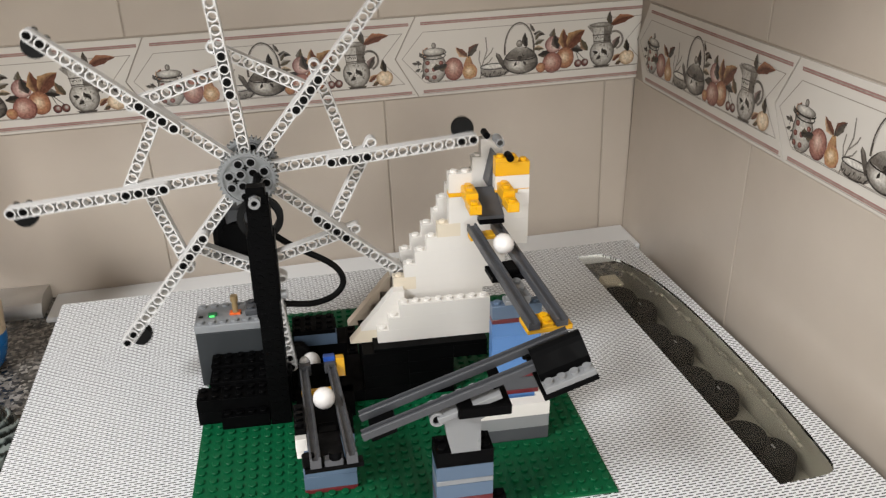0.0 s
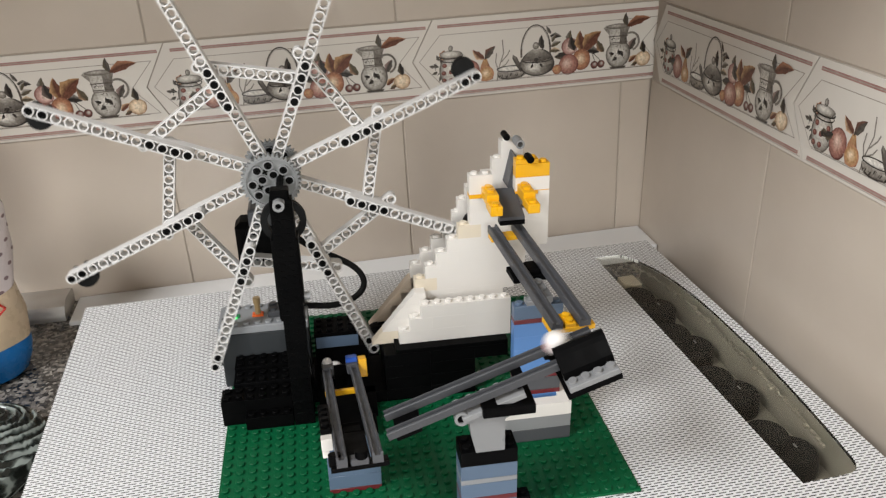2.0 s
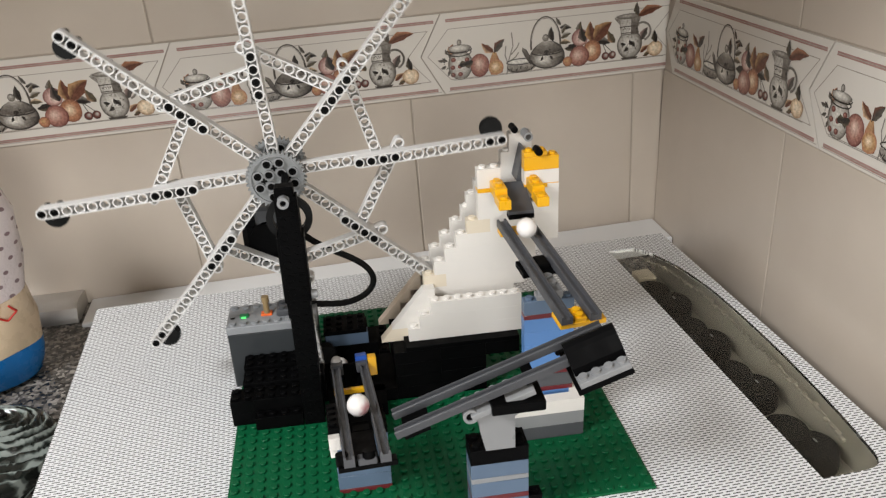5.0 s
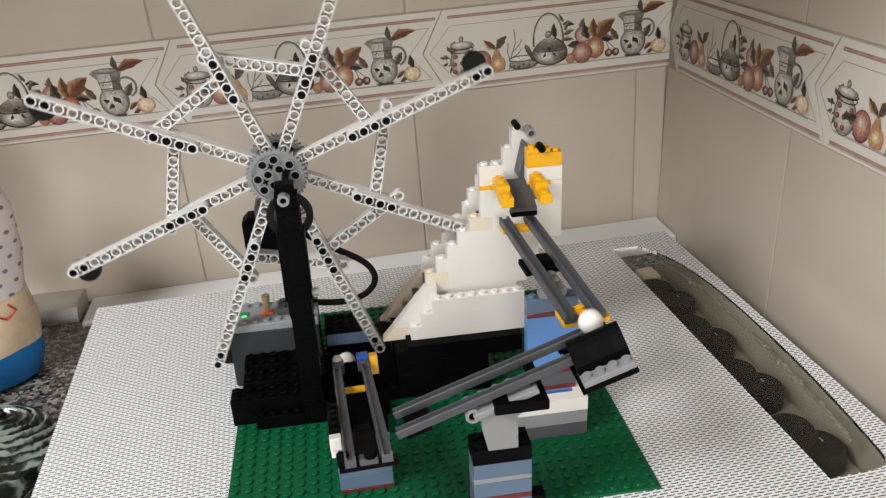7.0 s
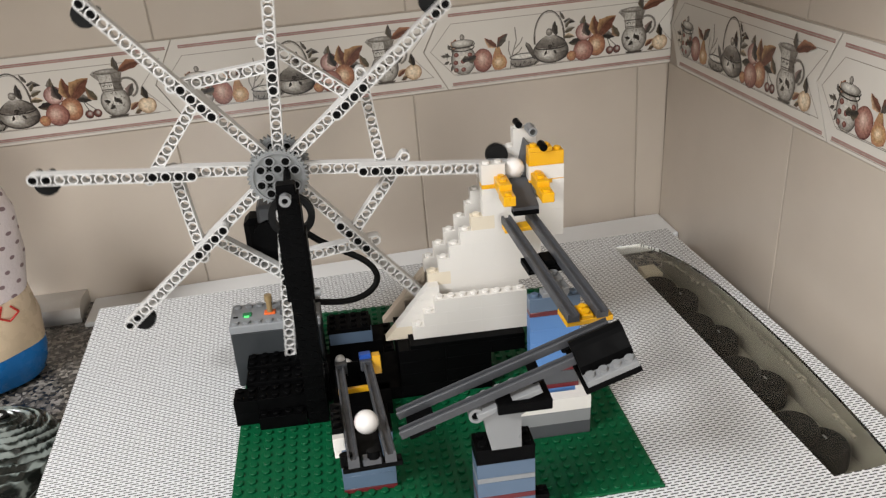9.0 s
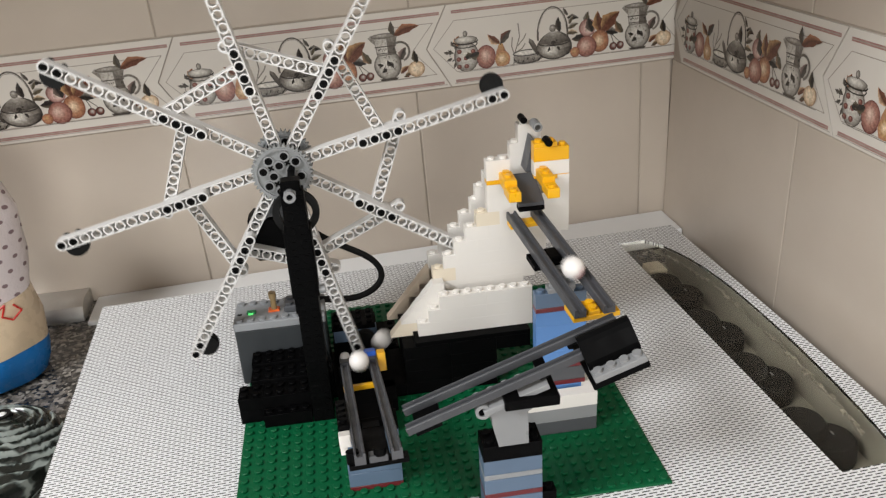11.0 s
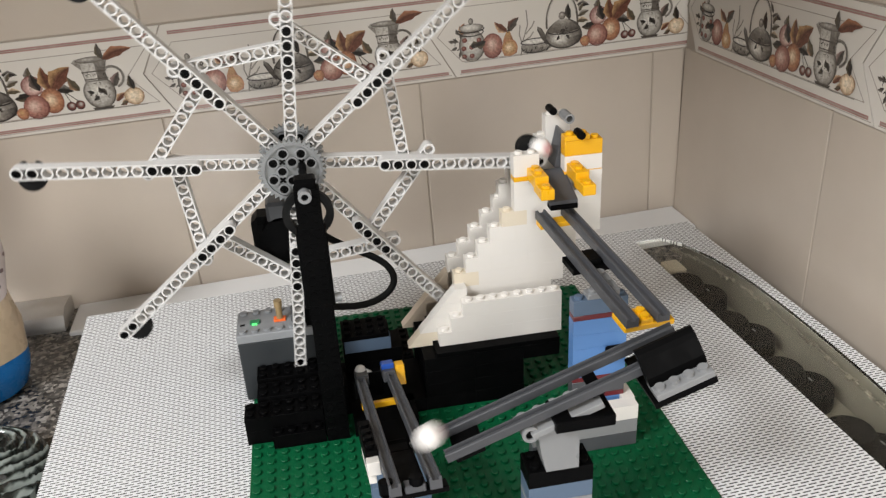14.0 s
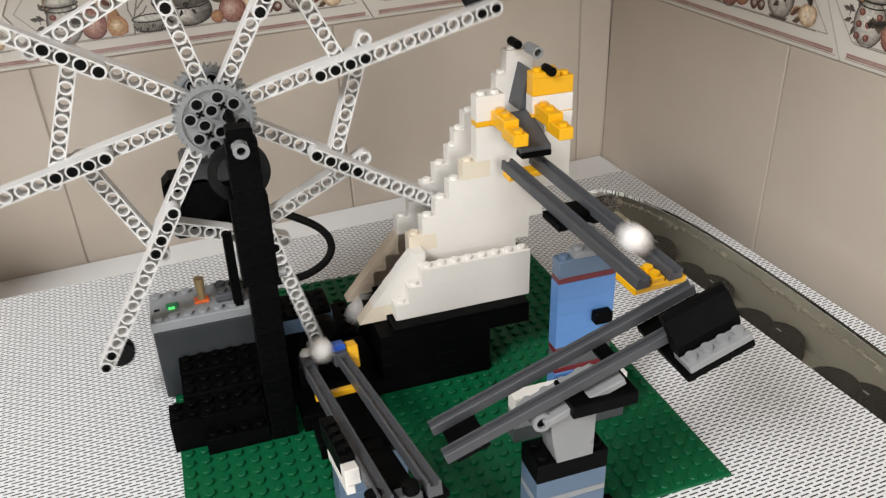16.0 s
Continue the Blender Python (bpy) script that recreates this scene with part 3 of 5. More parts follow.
def ink_material():
    """Transfer print under glaze: the ink's own tones, finely mottled."""
    m, t, b = node_material("transfer_print")
    a = t.nodes.new("ShaderNodeAttribute")
    a.attribute_name = "ink"
    n = noise_node(t, 420, 4, rough=0.7)
    r = ramp(t, n.outputs["Fac"], [(0.33, (0.62, 0.60, 0.58)), (0.66, (1.22, 1.22, 1.22))])
    mix = t.nodes.new("ShaderNodeMix")
    mix.data_type, mix.blend_type = "RGBA", "MULTIPLY"
    mix.inputs["Factor"].default_value = 1.0
    t.links.new(a.outputs["Color"], mix.inputs["A"])
    t.links.new(r.outputs["Color"], mix.inputs["B"])
    t.links.new(mix.outputs["Result"], b.inputs["Base Color"])
    b.inputs["Roughness"].default_value = 0.2
    return m


M["ink"] = ink_material()


def still_life():
    """Jar, apple, pear, dish, kettle, peaches, jug and leaves of the border print."""
    k = Ink()
    T = ink_tone
    black, dark, grey, pale, white = T(52, 46, 42), T(86, 78, 70), T(128, 120, 110), T(172, 165, 154), T(205, 199, 188)
    rust, orange, sand, gold, olive = T(112, 62, 38), T(172, 108, 62), T(206, 160, 112), T(178, 130, 66), T(96, 84, 62)
    wine, rose, blush = T(112, 58, 50), T(160, 102, 84), T(206, 168, 146)
    straw = T(214, 184, 142)
    # flower sprig and lidded jar
    for x, z, d in ((7, 30, 140), (6, 26, 200), (9, 22, 250), (10, 33, 80), (4, 31, 170), (8, 36, 110)):
        k.leaf(x, z, 6, 3, d, dark, grey)
    k.leaf(11, 36, 10, 6, 75, rust, orange)
    k.leaf(13, 37, 8, 5, 120, rust, sand)
    k.specks(8, 28, 5, 8, 16, black)
    k.ball(19.5, 26, 11.5, 14, dark, pale, white, -0.1, 0.1, 0, 0.05)
    for x, z in ((12, 24), (12, 17), (19, 17), (19, 24.5), (26, 30), (13, 31)):
        k.ball(x, z, 2.3, 2.1, wine, wine, rose)
    k.leaf(18, 25, 9, 6, 10, black, olive)
    k.leaf(24, 28, 8, 5, -60, dark, grey)
    k.arc(19.5, 37, 11, 3.2, 0, 360, 0.9, black)
    k.ball(19.5, 41, 11, 3.6, dark, pale, white)
    k.arc(19.5, 40, 11.5, 3, 180, 360, 1.1, black)
    k.ball(19.5, 46.5, 2.2, 2.8, black, grey, pale)
    k.arc(19.5, 26, 11.5, 14, 150, 400, 0.7, dark)
    # apple and pear
    k.ball(38, 23.5, 9.2, 10.8, wine, rose, blush, -0.1, 0.2)
    k.arc(38, 23.5, 9, 10.5, 215, 330, 1.0, wine)
    k.leaf(32, 28, 11, 6, 195, black, olive)
    k.panel([(46.5, 18), (48, 27), (51, 34), (54.5, 34), (57, 27), (61, 20), (60, 14.5), (54, 12.5), (48.5, 13.5)], [rust, orange, gold, gold, rust, rust, rust, orange, orange])
    k.ball(53.8, 20, 7.4, 7.2, orange, gold, straw, -0.2, 0.1)
    k.leaf(52, 34, 15, 7, 140, rust, sand)
    k.leaf(53, 34, 15, 7.5, 48, dark, rust)
    k.line([(52.5, 33), (53, 38)], 0.8, black)
    # sprig and open dish
    for pts in ([(64, 12), (66, 24), (71, 38), (70, 50)], [(66, 20), (63, 30), (64, 38)], [(69, 30), (75, 36), (77, 40)], [(67, 24), (73, 27), (76, 31)]):
        k.line(pts, 1.1, grey)
    k.panel([(64, 20), (92, 22), (93, 16), (88, 13.2), (70, 12.6), (65, 14.5)], [grey, pale, grey, dark, dark, grey])
    k.ball(78, 22.5, 14, 2.6, dark, white, white)
    k.arc(78, 22.5, 14, 2.8, 0, 360, 0.8, black)
    k.arc(78, 19, 13.5, 6.4, 190, 350, 1.0, black)
    for x in range(67, 92, 5):
        k.leaf(x, 13.5 + (x % 3), 4, 2.4, 40, black, dark)
        k.line([(x, 14), (x + 3, 19)], 0.7, grey)
    # kettle
    k.arc(103, 36, 14.5, 25, -8, 188, 1.9, dark, 20)
    k.arc(103, 36, 14.0, 24.5, 20, 170, 0.6, pale, 18)
    k.panel([(90, 22), (84, 33), (80, 35.5), (79.5, 32), (83, 25), (88, 18)], [dark, dark, grey, black, dark, black])
    k.ball(104.5, 26, 17.5, 13, black, grey, white, -0.35, -0.35, 0, 0.10)
    k.panel([(89, 29), (96, 37), (103, 40.5), (111, 37), (119.5, 29), (104, 26)], [dark, grey, pale, grey, black, dark])
    k.ball(103, 42, 3.2, 3.4, dark, grey, pale)
    k.arc(104.5, 29, 15, 3, 180, 360, 1.1, black)
    k.panel([(108, 22), (121, 24), (119, 17), (112, 14.5), (107, 15)], [grey, black, black, dark, grey])
    k.arc(104.5, 25.5, 17, 12, 195, 345, 1.0, black)
    for x, z, d in ((101, 28, 20), (106, 28.5, 160), (103, 25.5, 70), (107, 25, 300), (100, 25, 240)):
        k.leaf(x, z, 5, 2.6, d, black, dark)
    k.specks(104, 27, 8, 4, 16, black)
    # leaves on the handle
    for x, z, ln, w, d, a, b in ((110, 38, 14, 6, 95, black, dark), (117, 50, 12, 5, -8, black, grey), (118, 52, 9, 4, 120, dark, pale), (118, 40, 11, 5, 20, olive, pale), (117, 36, 11, 5, -5, olive, straw), (119, 44, 8, 4, 60, olive, pale)):
        k.leaf(x, z, ln, w, d, a, b)
    # plum, peaches, golden leaves
    k.leaf(134, 32, 13, 7, 190, black, olive)
    k.leaf(155, 33, 13, 7, -12, black, grey)
    k.leaf(136, 42, 12, 6, 80, olive, grey)
    k.ball(137, 38.5, 8.2, 8.2, wine, T(186, 142, 130), T(206, 192, 170), 0.35, -0.2)
    k.leaf(142, 34, 15, 8, 105, black, T(110, 90, 80))
    k.leaf(150, 33, 20, 10, 98, rust, gold)
    k.leaf(151, 34, 24, 14, 42, rust, gold)
    for d in (30, 44, 58):
        k.line([(153, 36), (153 + 13 * math.cos(radians(d)), 36 + 13 * math.sin(radians(d)))], 0.5, rust)
    k.ball(149, 25, 9.4, 10.4, rust, orange, straw, -0.1, 0.1)
    k.ball(136, 21.5, 9.8, 9.8, wine, rose, blush, -0.3, 0.2)
    k.arc(136, 21.5, 9.6, 9.6, 240, 380, 1.0, wine)
    k.ball(124.5, 17.5, 4.8, 4.8, rust, orange, gold)
    # cherries
    k.ball(162.5, 18.5, 3.8, 3.8, black, wine, pale, 0.2, 0.3)
    k.ball(169.5, 18.8, 3.8, 3.8, black, wine, pale, 0.2, 0.3)
    k.line([(163, 22), (160, 30)], 0.7, dark)
    k.line([(169, 22), (162, 29)], 0.7, dark)
    k.leaf(172, 30, 14, 7, 120, olive, T(150, 110, 74))
    # jug
    k.arc(199.5, 38, 8.5, 8.5, -70, 140, 2.0, grey)
    k.leaf(199, 30, 13, 7, 62, dark, T(150, 120, 112))
    k.ball(187, 27, 12.5, 13.5, dark, pale, white, -0.25, 0.1)
    k.panel([(178, 36), (196, 36), (195, 44), (199, 54.5), (187, 56), (174, 55), (171, 52.5), (177, 46)], [grey, dark, dark, grey, dark, pale, grey, grey])
    k.panel([(179, 37), (188, 37), (188, 51), (177, 51)], [pale, white, pale, pale])
    k.ball(186, 53.5, 12, 2.4, dark, grey, pale)
    k.arc(187, 27, 12.3, 13.3, 200, 400, 0.8, dark)
    k.line([(177, 44), (196, 44)], 1.0, dark)
    k.line([(178, 38), (196, 38)], 0.9, dark)
    k.panel([(178, 15), (196, 15), (194, 13), (180, 13)], [dark, dark, black, black])
    for x, z, d in ((186, 27, 20), (189, 26, 110), (186, 24, 210), (189, 29, 300), (183, 27, 160)):
        k.leaf(x, z, 6, 3.4, d, black, dark)
    k.specks(187, 27, 8, 8, 26, dark)
    k.specks(187, 41, 8, 2, 10, black)
    # top leaves and the last fruit
    k.leaf(195, 53, 25, 8.5, 14, rust, orange)
    k.leaf(195, 53, 13, 5.5, 96, dark, olive)
    k.leaf(198, 18, 11, 5, 35, rust, sand)
    k.leaf(202, 16, 8, 4, 10, rust, straw)
    k.ball(213, 20.5, 8, 7.2, T(150, 108, 66), straw, T(220, 200, 168), -0.1, 0.1)
    k.leaf(214, 26, 12, 6, 98, black, olive)
    k.leaf(207, 17, 7, 3, 200, olive, rust)
    # ground line
    k.line([(12, 12.2), (222, 12.6)], 0.5, grey)
    return k.mesh()


def border_tile_meshes():
    h = Z_HI - Z_LO
    out = {}
    bm = prism(chevron(0.0006, BW - 0.0006, 0.0006, h - 0.0006), 0.0, 0.0075)
    out["border_tile"] = finish(bm, "border_tile", M["border"])
    bm = bmesh.new()
    for z in (0.0052, h - 0.0075):
        stroke(bm, [(0.006, z), (BW - 0.008, z)], 0.0030, -0.0002)
    out["red_line"] = finish(bm, "red_line", P["line"])
    bm = bmesh.new()
    stroke(bm, chevron(0.0068, BW - 0.0138, 0.0145, 0.0638), 0.0007, -0.0002, True)
    stroke(bm, [(0.004, 0.0030), (BW - 0.004, 0.0030)], 0.0006, -0.0002)
    for z in (0.0052, h - 0.0075):
        stroke(bm, [(0.006, z), (BW - 0.008, z)], 0.0006, -0.0003)
    out["frame_line"] = finish(bm, "frame_line", P["frame"])
    out["print"] = still_life()
    return out


def border():
    meshes = border_tile_meshes()

    def lay(parent, m, x):
        base = new("border_tile", meshes["border_tile"])
        base.parent = parent
        base.matrix_basis = parent.matrix_basis.inverted() @ m @ pose(x, -0.0012, Z_LO)
        for k, me in meshes.items():
            if k != "border_tile":
                new("line" if "line" in k else "print", me).parent = base

    for x in (0.2140, -0.0385, -0.2910, -0.5435, -0.7960):
        lay(wall_back, BACK, x)
    for x in (-0.4080, -0.1555, 0.0970, 0.3495):
        lay(wall_right, RIGHT, x)


border()
# ---- the toy machine ----
Z0 = 0.0                             # top of the baseplate


def baseplate():
    t = thing("baseplate", "green square studded toy baseplate lying on the hob lid", "baseplate")
    part("sheet", box(0, 0, -0.0017, 0.256, 0.256, 0.0, 0.0003), M["green"], t)
    verts, faces = [], []
    seg = 12
    for i in range(32):
        for j in range(32):
            x, y, b = (i + 0.5) * S, (j + 0.5) * S, len(verts)
            for r, z in ((0.0024, -0.0002), (0.0024, 0.0014), (0.0021, 0.0017)):
                verts += [(x + r * math.cos(2 * math.pi * k / seg), y + r * math.sin(2 * math.pi * k / seg), z) for k in range(seg)]
            for lv in (0, 1):
                for k in range(seg):
                    l = (k + 1) % seg
                    faces.append((b + lv * seg + k, b + lv * seg + l, b + (lv + 1) * seg + l, b + (lv + 1) * seg + k))
            faces.append(tuple(b + 2 * seg + k for k in range(seg)))
    me = bpy.data.meshes.new("studs")
    me.from_pydata(verts, [], faces)
    me.materials.append(M["green"])
    tagged(part("studs", me, None, t), kind="stuff")


baseplate()


def stepped_base():
    """Black brick steps under the wheel's tower."""
    t = thing("stepped_base", "black brick steps rising backwards on the green baseplate", "brick base")
    for k in range(2):
        brick(t, -0.002, 0.112, k * BR, 2, 2, BR, "black", k == 1)
        brick(t, 0.014, 0.112, k * BR, 4, 2, BR, "black", k == 1)
    brick(t, 0.014, 0.104, 0, 4, 1, BR, "black")
    brick(t, 0.006, 0.128, 0, 7, 2, BR, "black", False)
    brick(t, 0.006, 0.128, BR, 7, 2, BR, "black", False)
    brick(t, 0.006, 0.128, 2 * BR, 7, 2, PL, "black")
    brick(t, 0.006, 0.144, 0, 6, 2, BR, "black", False)
    brick(t, 0.006, 0.144, BR, 6, 2, BR, "black", False)
    brick(t, 0.006, 0.144, 2 * BR, 6, 2, PL, "black", False)
    brick(t, 0.006, 0.144, 2 * BR + PL, 6, 2, PL, "black")


stepped_base()


def tower():
    t = thing("wheel_tower", "tall black column of holed bricks that carries the wheel", "tower")
    x, y = 0.0455, 0.104
    z, k = 0.0, 0
    while z < 0.155:
        low = z < 0.098
        course = brick(t, x + 0.0012, y, z, 2, 2 if low else 1, BR, "black", False, "holed_brick", holes=1)
        course.scale.x = 0.86
        z += BR
    brick(t, x + 0.0012, y, z, 2, 1, PL, "black", False).scale.x = 0.86
    part("cap", box(x + 0.002, y - 0.001, z + 0.003, x + 0.0135, y + 0.0085, z + 0.0095, 0.0008), M["black"], t)
    brick(t, x + 0.0012, y + 0.008, 0.098, 2, 1, 6 * BR, "black", False, "back_brick").scale.x = 0.86
    part("side_plate", box(x - 0.0008, y + 0.0005, 0.094, x + 0.0162, y + 0.0145, 0.140, 0.0006), M["black"], t)
    part("axle", cyl((0.0525, 0.0985, 0.1650), (0.0525, 0.190, 0.1655), 0.0023, 10), M["black"], t)
    bm = bmesh.new()
    tube_ring(bm, (0.0525, 0.1005, 0.1650), (0, 1, 0), 0.0031, 0.0019, 0.0060, 18)
    for s in (-0.0032, 0.0032):
        tube_ring(bm, (0.0525, 0.1005 + s, 0.1650), (0, 1, 0), 0.0036, 0.0019, 0.0014, 18)
    part("bush", bm, M["grey"], t, "light grey axle bush", smooth=True)
    bm = bmesh.new()
    tube_ring(bm, (0.0525, 0.1335, 0.1410), (0, 1, 0), 0.0148, 0.0112, 0.004, 36)
    tube_ring(bm, (0.0525, 0.1335, 0.1410), (0, 1, 0), 0.0112, 0.0104, 0.006, 36)
    part("drive_ring", bm, M["rubber"], t, "black rubber drive ring", smooth=True)
    part("ring_bracket", box(0.0475, 0.112, 0.124, 0.0575, 0.1315, 0.1305, 0.0005), M["black"], t)
    part("side_pin", cyl((0.060, 0.1085, 0.0975), (0.0655, 0.1085, 0.0975), 0.0028, 12), M["grey"], t, "light grey pin end", smooth=True)


tower()

# the wheel: hub centre and planes
WC = Vector((0.0465, 0.157, 0.1625))
R_TIP = 0.1505


def gear_bm(teeth, r, width, bore):
    bm = bmesh.new()
    n = teeth * 4
    prof = []
    for k in range(n):
        rr = r if k % 4 in (1, 2) else r - 0.0019
        a = 2 * math.pi * (k + (0.25 if k % 4 == 1 else -0.25 if k % 4 == 2 else 0)) / n
        prof.append((rr * math.cos(a), rr * math.sin(a)))
    rows = []
    for y in (-width / 2, width / 2):
        rows.append([bm.verts.new((x, y, z)) for x, z in prof])
    for y in (width / 2, -width / 2):
        rows.append([bm.verts.new((bore * math.cos(2 * math.pi * k / n), y, bore * math.sin(2 * math.pi * k / n))) for k in range(n)])
    for a in range(4):
        A, B = rows[a], rows[(a + 1) % 4]
        for i in range(n):
            j = (i + 1) % n
            bm.faces.new((A[i], A[j], B[j], B[i]))
    return bm


def wheel():
    t = thing("spoked_wheel", "large wheel of eight pale holed beams with black tip pushers", "wheel", Matrix.Translation(WC))
    for y in (-0.008, 0.0225):
        g = part("gear", gear_bm(40, 0.0196, 0.0040, 0.0168), M["gear"], t, "grey toothed gear", pose(0, y, 0), True)
        bm = cyl((0, -0.0012, 0), (0, 0.0012, 0), 0.0170, 40)
        part("gear_disc", bm, M["gear"], g, smooth=True)
        bm = bmesh.new()
        tube_ring(bm, (0, -0.0016, 0), (0, 1, 0), 0.0170, 0.0158, 0.0022, 40)
        spots = [(sx * 0.0040, sz * 0.0040) for sx in (-1, 1) for sz in (-1, 1)]
        ring = [(sx * 0.0040, sz * 0.0112) for sx in (-1, 1) for sz in (-1, 1)] + [(sx * 0.0112, sz * 0.0040) for sx in (-1, 1) for sz in (-1, 1)]
        part("gear_face", bm, M["grey"], g, smooth=True)
        if "socket" not in MESHES:
            MESHES["socket"] = finish(tube_ring(bmesh.new(), (0, -0.0019, 0), (0, 1, 0), 0.0034, 0.0025, 0.0022, 16), "pin_socket", M["grey"], True)
        for x, z in spots + ring:
            part("pin_socket", MESHES["socket"], None, g, "", pose(x, 0, z))
        # black crosses laid on the disc, the shade inside the axle slots
        for turn in (0, 90, 180, 270):
            slot = box(0.0058, -0.00165, -0.0006, 0.0098, -0.0011, 0.0006)
            add_box(slot, 0.0072, -0.00165, -0.0020, 0.0084, -0.0011, 0.0020)
            part("cross_slot", slot, M["pin"], g, "", pose(0, 0, 0, 0, turn, 0))
        for x, z in ring:
            part("pin", pin_mesh(), None, g, "", pose(x, 0.0052, z))
        # solid black discs in place of the dark inside of open holes
        for x, z in spots:
            part("hole", cyl((x, -0.0019, z), (x, -0.0011, z), 0.0025, 14), M["pin"], g)
    for k in range(8):
        arm_turn = pose(0, 0, 0, 0, -45 * k, 0)
        out = part("arm_beam", beam_mesh(13), None, t, "", arm_turn @ pose(R_TIP - 12 * S, 0, 0))
        part("inner_beam", beam_mesh(9), None, t, "", arm_turn @ pose(R_TIP - 17 * S, 0.008, 0))
        for i in (0, 1, 2, 3, 11, 12):
            part("pin", pin_mesh(), None, out, "", pose(i * S, 0.0040, 0))
        # pusher on the leading side of the tip
        bm = bmesh.new()
        add_cyl(bm, (0, 0.0042, 0), (0, 0.0108, 0), 0.0074, 28)
        tube_ring(bm, (0, 0.0075, 0), (0, 1, 0), 0.0078, 0.0066, 0.0022, 28)
        part("pusher", bm, M["rubber"], out, "black round pusher", pose(12 * S - 0.0050, 0, 0.0058), True)
        # brace to the arm before
        p1 = Vector((0.0790, 0, 0.0))
        a = radians(-45)
        p0 = Vector((0.0675 * math.cos(a), 0, 0.0675 * math.sin(a)))
        d = p1 - p0
        ang = math.degrees(math.atan2(d.z, d.x))
        part("brace_beam", beam_mesh(9), None, t, "", arm_turn @ pose(p0.x, 0.0105, p0.z, 0, -ang, 0))
    return t


WHEEL = wheel()


def motor():
    t = thing("motor", "black toy motor behind the wheel hub", "motor")
    part("case", box(0.015, 0.178, 0.087, 0.050, 0.200, 0.122, 0.004), M["black"], t)
    part("drum", cyl((0.034, 0.172, 0.112), (0.034, 0.180, 0.112), 0.012, 24), M["black"], t, smooth=True)
    part("mount", box(0.0405, 0.162, 0.0384, 0.0455, 0.176, 0.096, 0.0005), M["black"], t)
    part("bracket", box(0.026, 0.172, 0.120, 0.052, 0.196, 0.134, 0.002), M["dark"], t, "dark grey holed bracket")


def cable():
    """Flat black lead that loops out behind the tower."""
    cu = bpy.data.curves.new("motor_cable", "CURVE")
    cu.dimensions = "3D"
    sp = cu.splines.new("NURBS")
    pts = [(0.040, 0.192, 0.112), (0.052, 0.196, 0.106), (0.062, 0.196, 0.094), (0.084, 0.200, 0.080), (0.101, 0.203, 0.068), (0.107, 0.202, 0.053), (0.096, 0.198, 0.043), (0.078, 0.190, 0.043), (0.060, 0.184, 0.050), (0.048, 0.180, 0.052), (0.040, 0.178, 0.056)]
    sp.points.add(len(pts) - 1)
    for p, q in zip(sp.points, pts):
        p.co = (*q, 1)
    sp.use_endpoint_u, sp.order_u = True, 4
    prof = bpy.data.curves.new("lead_profile", "CURVE")
    prof.dimensions = "2D"
    s2 = prof.splines.new("POLY")
    corner = [(-0.0007, -0.0023), (0.0007, -0.0023), (0.0007, 0.0023), (-0.0007, 0.0023)]
    s2.points.add(3)
    for p, q in zip(s2.points, corner):
        p.co = (*q, 0, 1)
    s2.use_cyclic_u = True
    po = bpy.data.objects.new("lead_profile", prof)
    cu.bevel_mode, cu.bevel_object = "OBJECT", po
    cu.resolution_u = 8
    tmp = bpy.data.objects.new("tmp_lead", cu)
    scene.collection.objects.link(tmp)
    dg = bpy.context.evaluated_depsgraph_get()
    me = bpy.data.meshes.new_from_object(tmp.evaluated_get(dg))
    bpy.data.objects.remove(tmp)
    bpy.data.objects.remove(po)
    me.materials.clear()
    me.materials.append(M["rubber"])
    ob = new("cable", me)
    tagged(ob, "flat black lead looping from motor to battery box", "cable")


motor()
cable()


def battery_box():
    x0, y0, h = -0.004, 0.160, 0.0500
    t = thing("battery_box", "dark grey toy battery box with studded lid and orange switch", "battery box", pose(x0, y0, 0))
    part("case", box(0, 0, 0.0, 0.0640, 0.0318, h - 0.006, 0.0008), M["box"], t)
    part("lid", box(-0.0003, -0.0003, h - 0.006, 0.0643, 0.0321, h, 0.0006), M["boxtop"], t, "grey studded lid")
    for i in range(8):
        for j in (0, 3):
            part("stud", cyl(((i + 0.5) * S, (j + 0.5) * S, h - 0.0003), ((i + 0.5) * S, (j + 0.5) * S, h + 0.0017), 0.0024, 14), M["boxtop"], t, smooth=True)
    part("indicator", box(0.0085, 0.0130, h - 0.0005, 0.0150, 0.0175, h + 0.0012, 0.0003), M["led"], t, "green indicator window")
    part("indicator_light", box(0.0098, 0.0118, h - 0.0005, 0.0132, 0.0131, h + 0.0010), M["glow"], t, "glowing green strip")
    part("slot", box(0.0020, 0.0125, h - 0.0004, 0.0050, 0.0145, h + 0.0003), M["rubber"], t)
    part("switch", box(0.0240, 0.0125, h - 0.0005, 0.0320, 0.0185, h + 0.0013, 0.0004), M["orange"], t, "orange slide switch")
    bm = cyl((0.0282, 0.0155, h), (0.0282, 0.0155, h + 0.0135), 0.0021, 14)
    add_cyl(bm, (0.0282, 0.0155, h + 0.0100), (0.0282, 0.0155, h + 0.0145), 0.0027, 14)
    part("switch_pin", bm, M["tan"], t, "tan pin used as a lever", smooth=True)
    bm = box(0.0355, 0.0090, h, 0.0510, 0.0240, h + 0.0050, 0.0008)
    for i in range(2):
        for j in range(2):
            add_cyl(bm, (0.0395 + i * S, 0.0125 + j * S, h + 0.0045), (0.0395 + i * S, 0.0125 + j * S, h + 0.0067), 0.0024, 12)
    part("plug", bm, M["dark"], t, "dark grey cable plug")


battery_box()


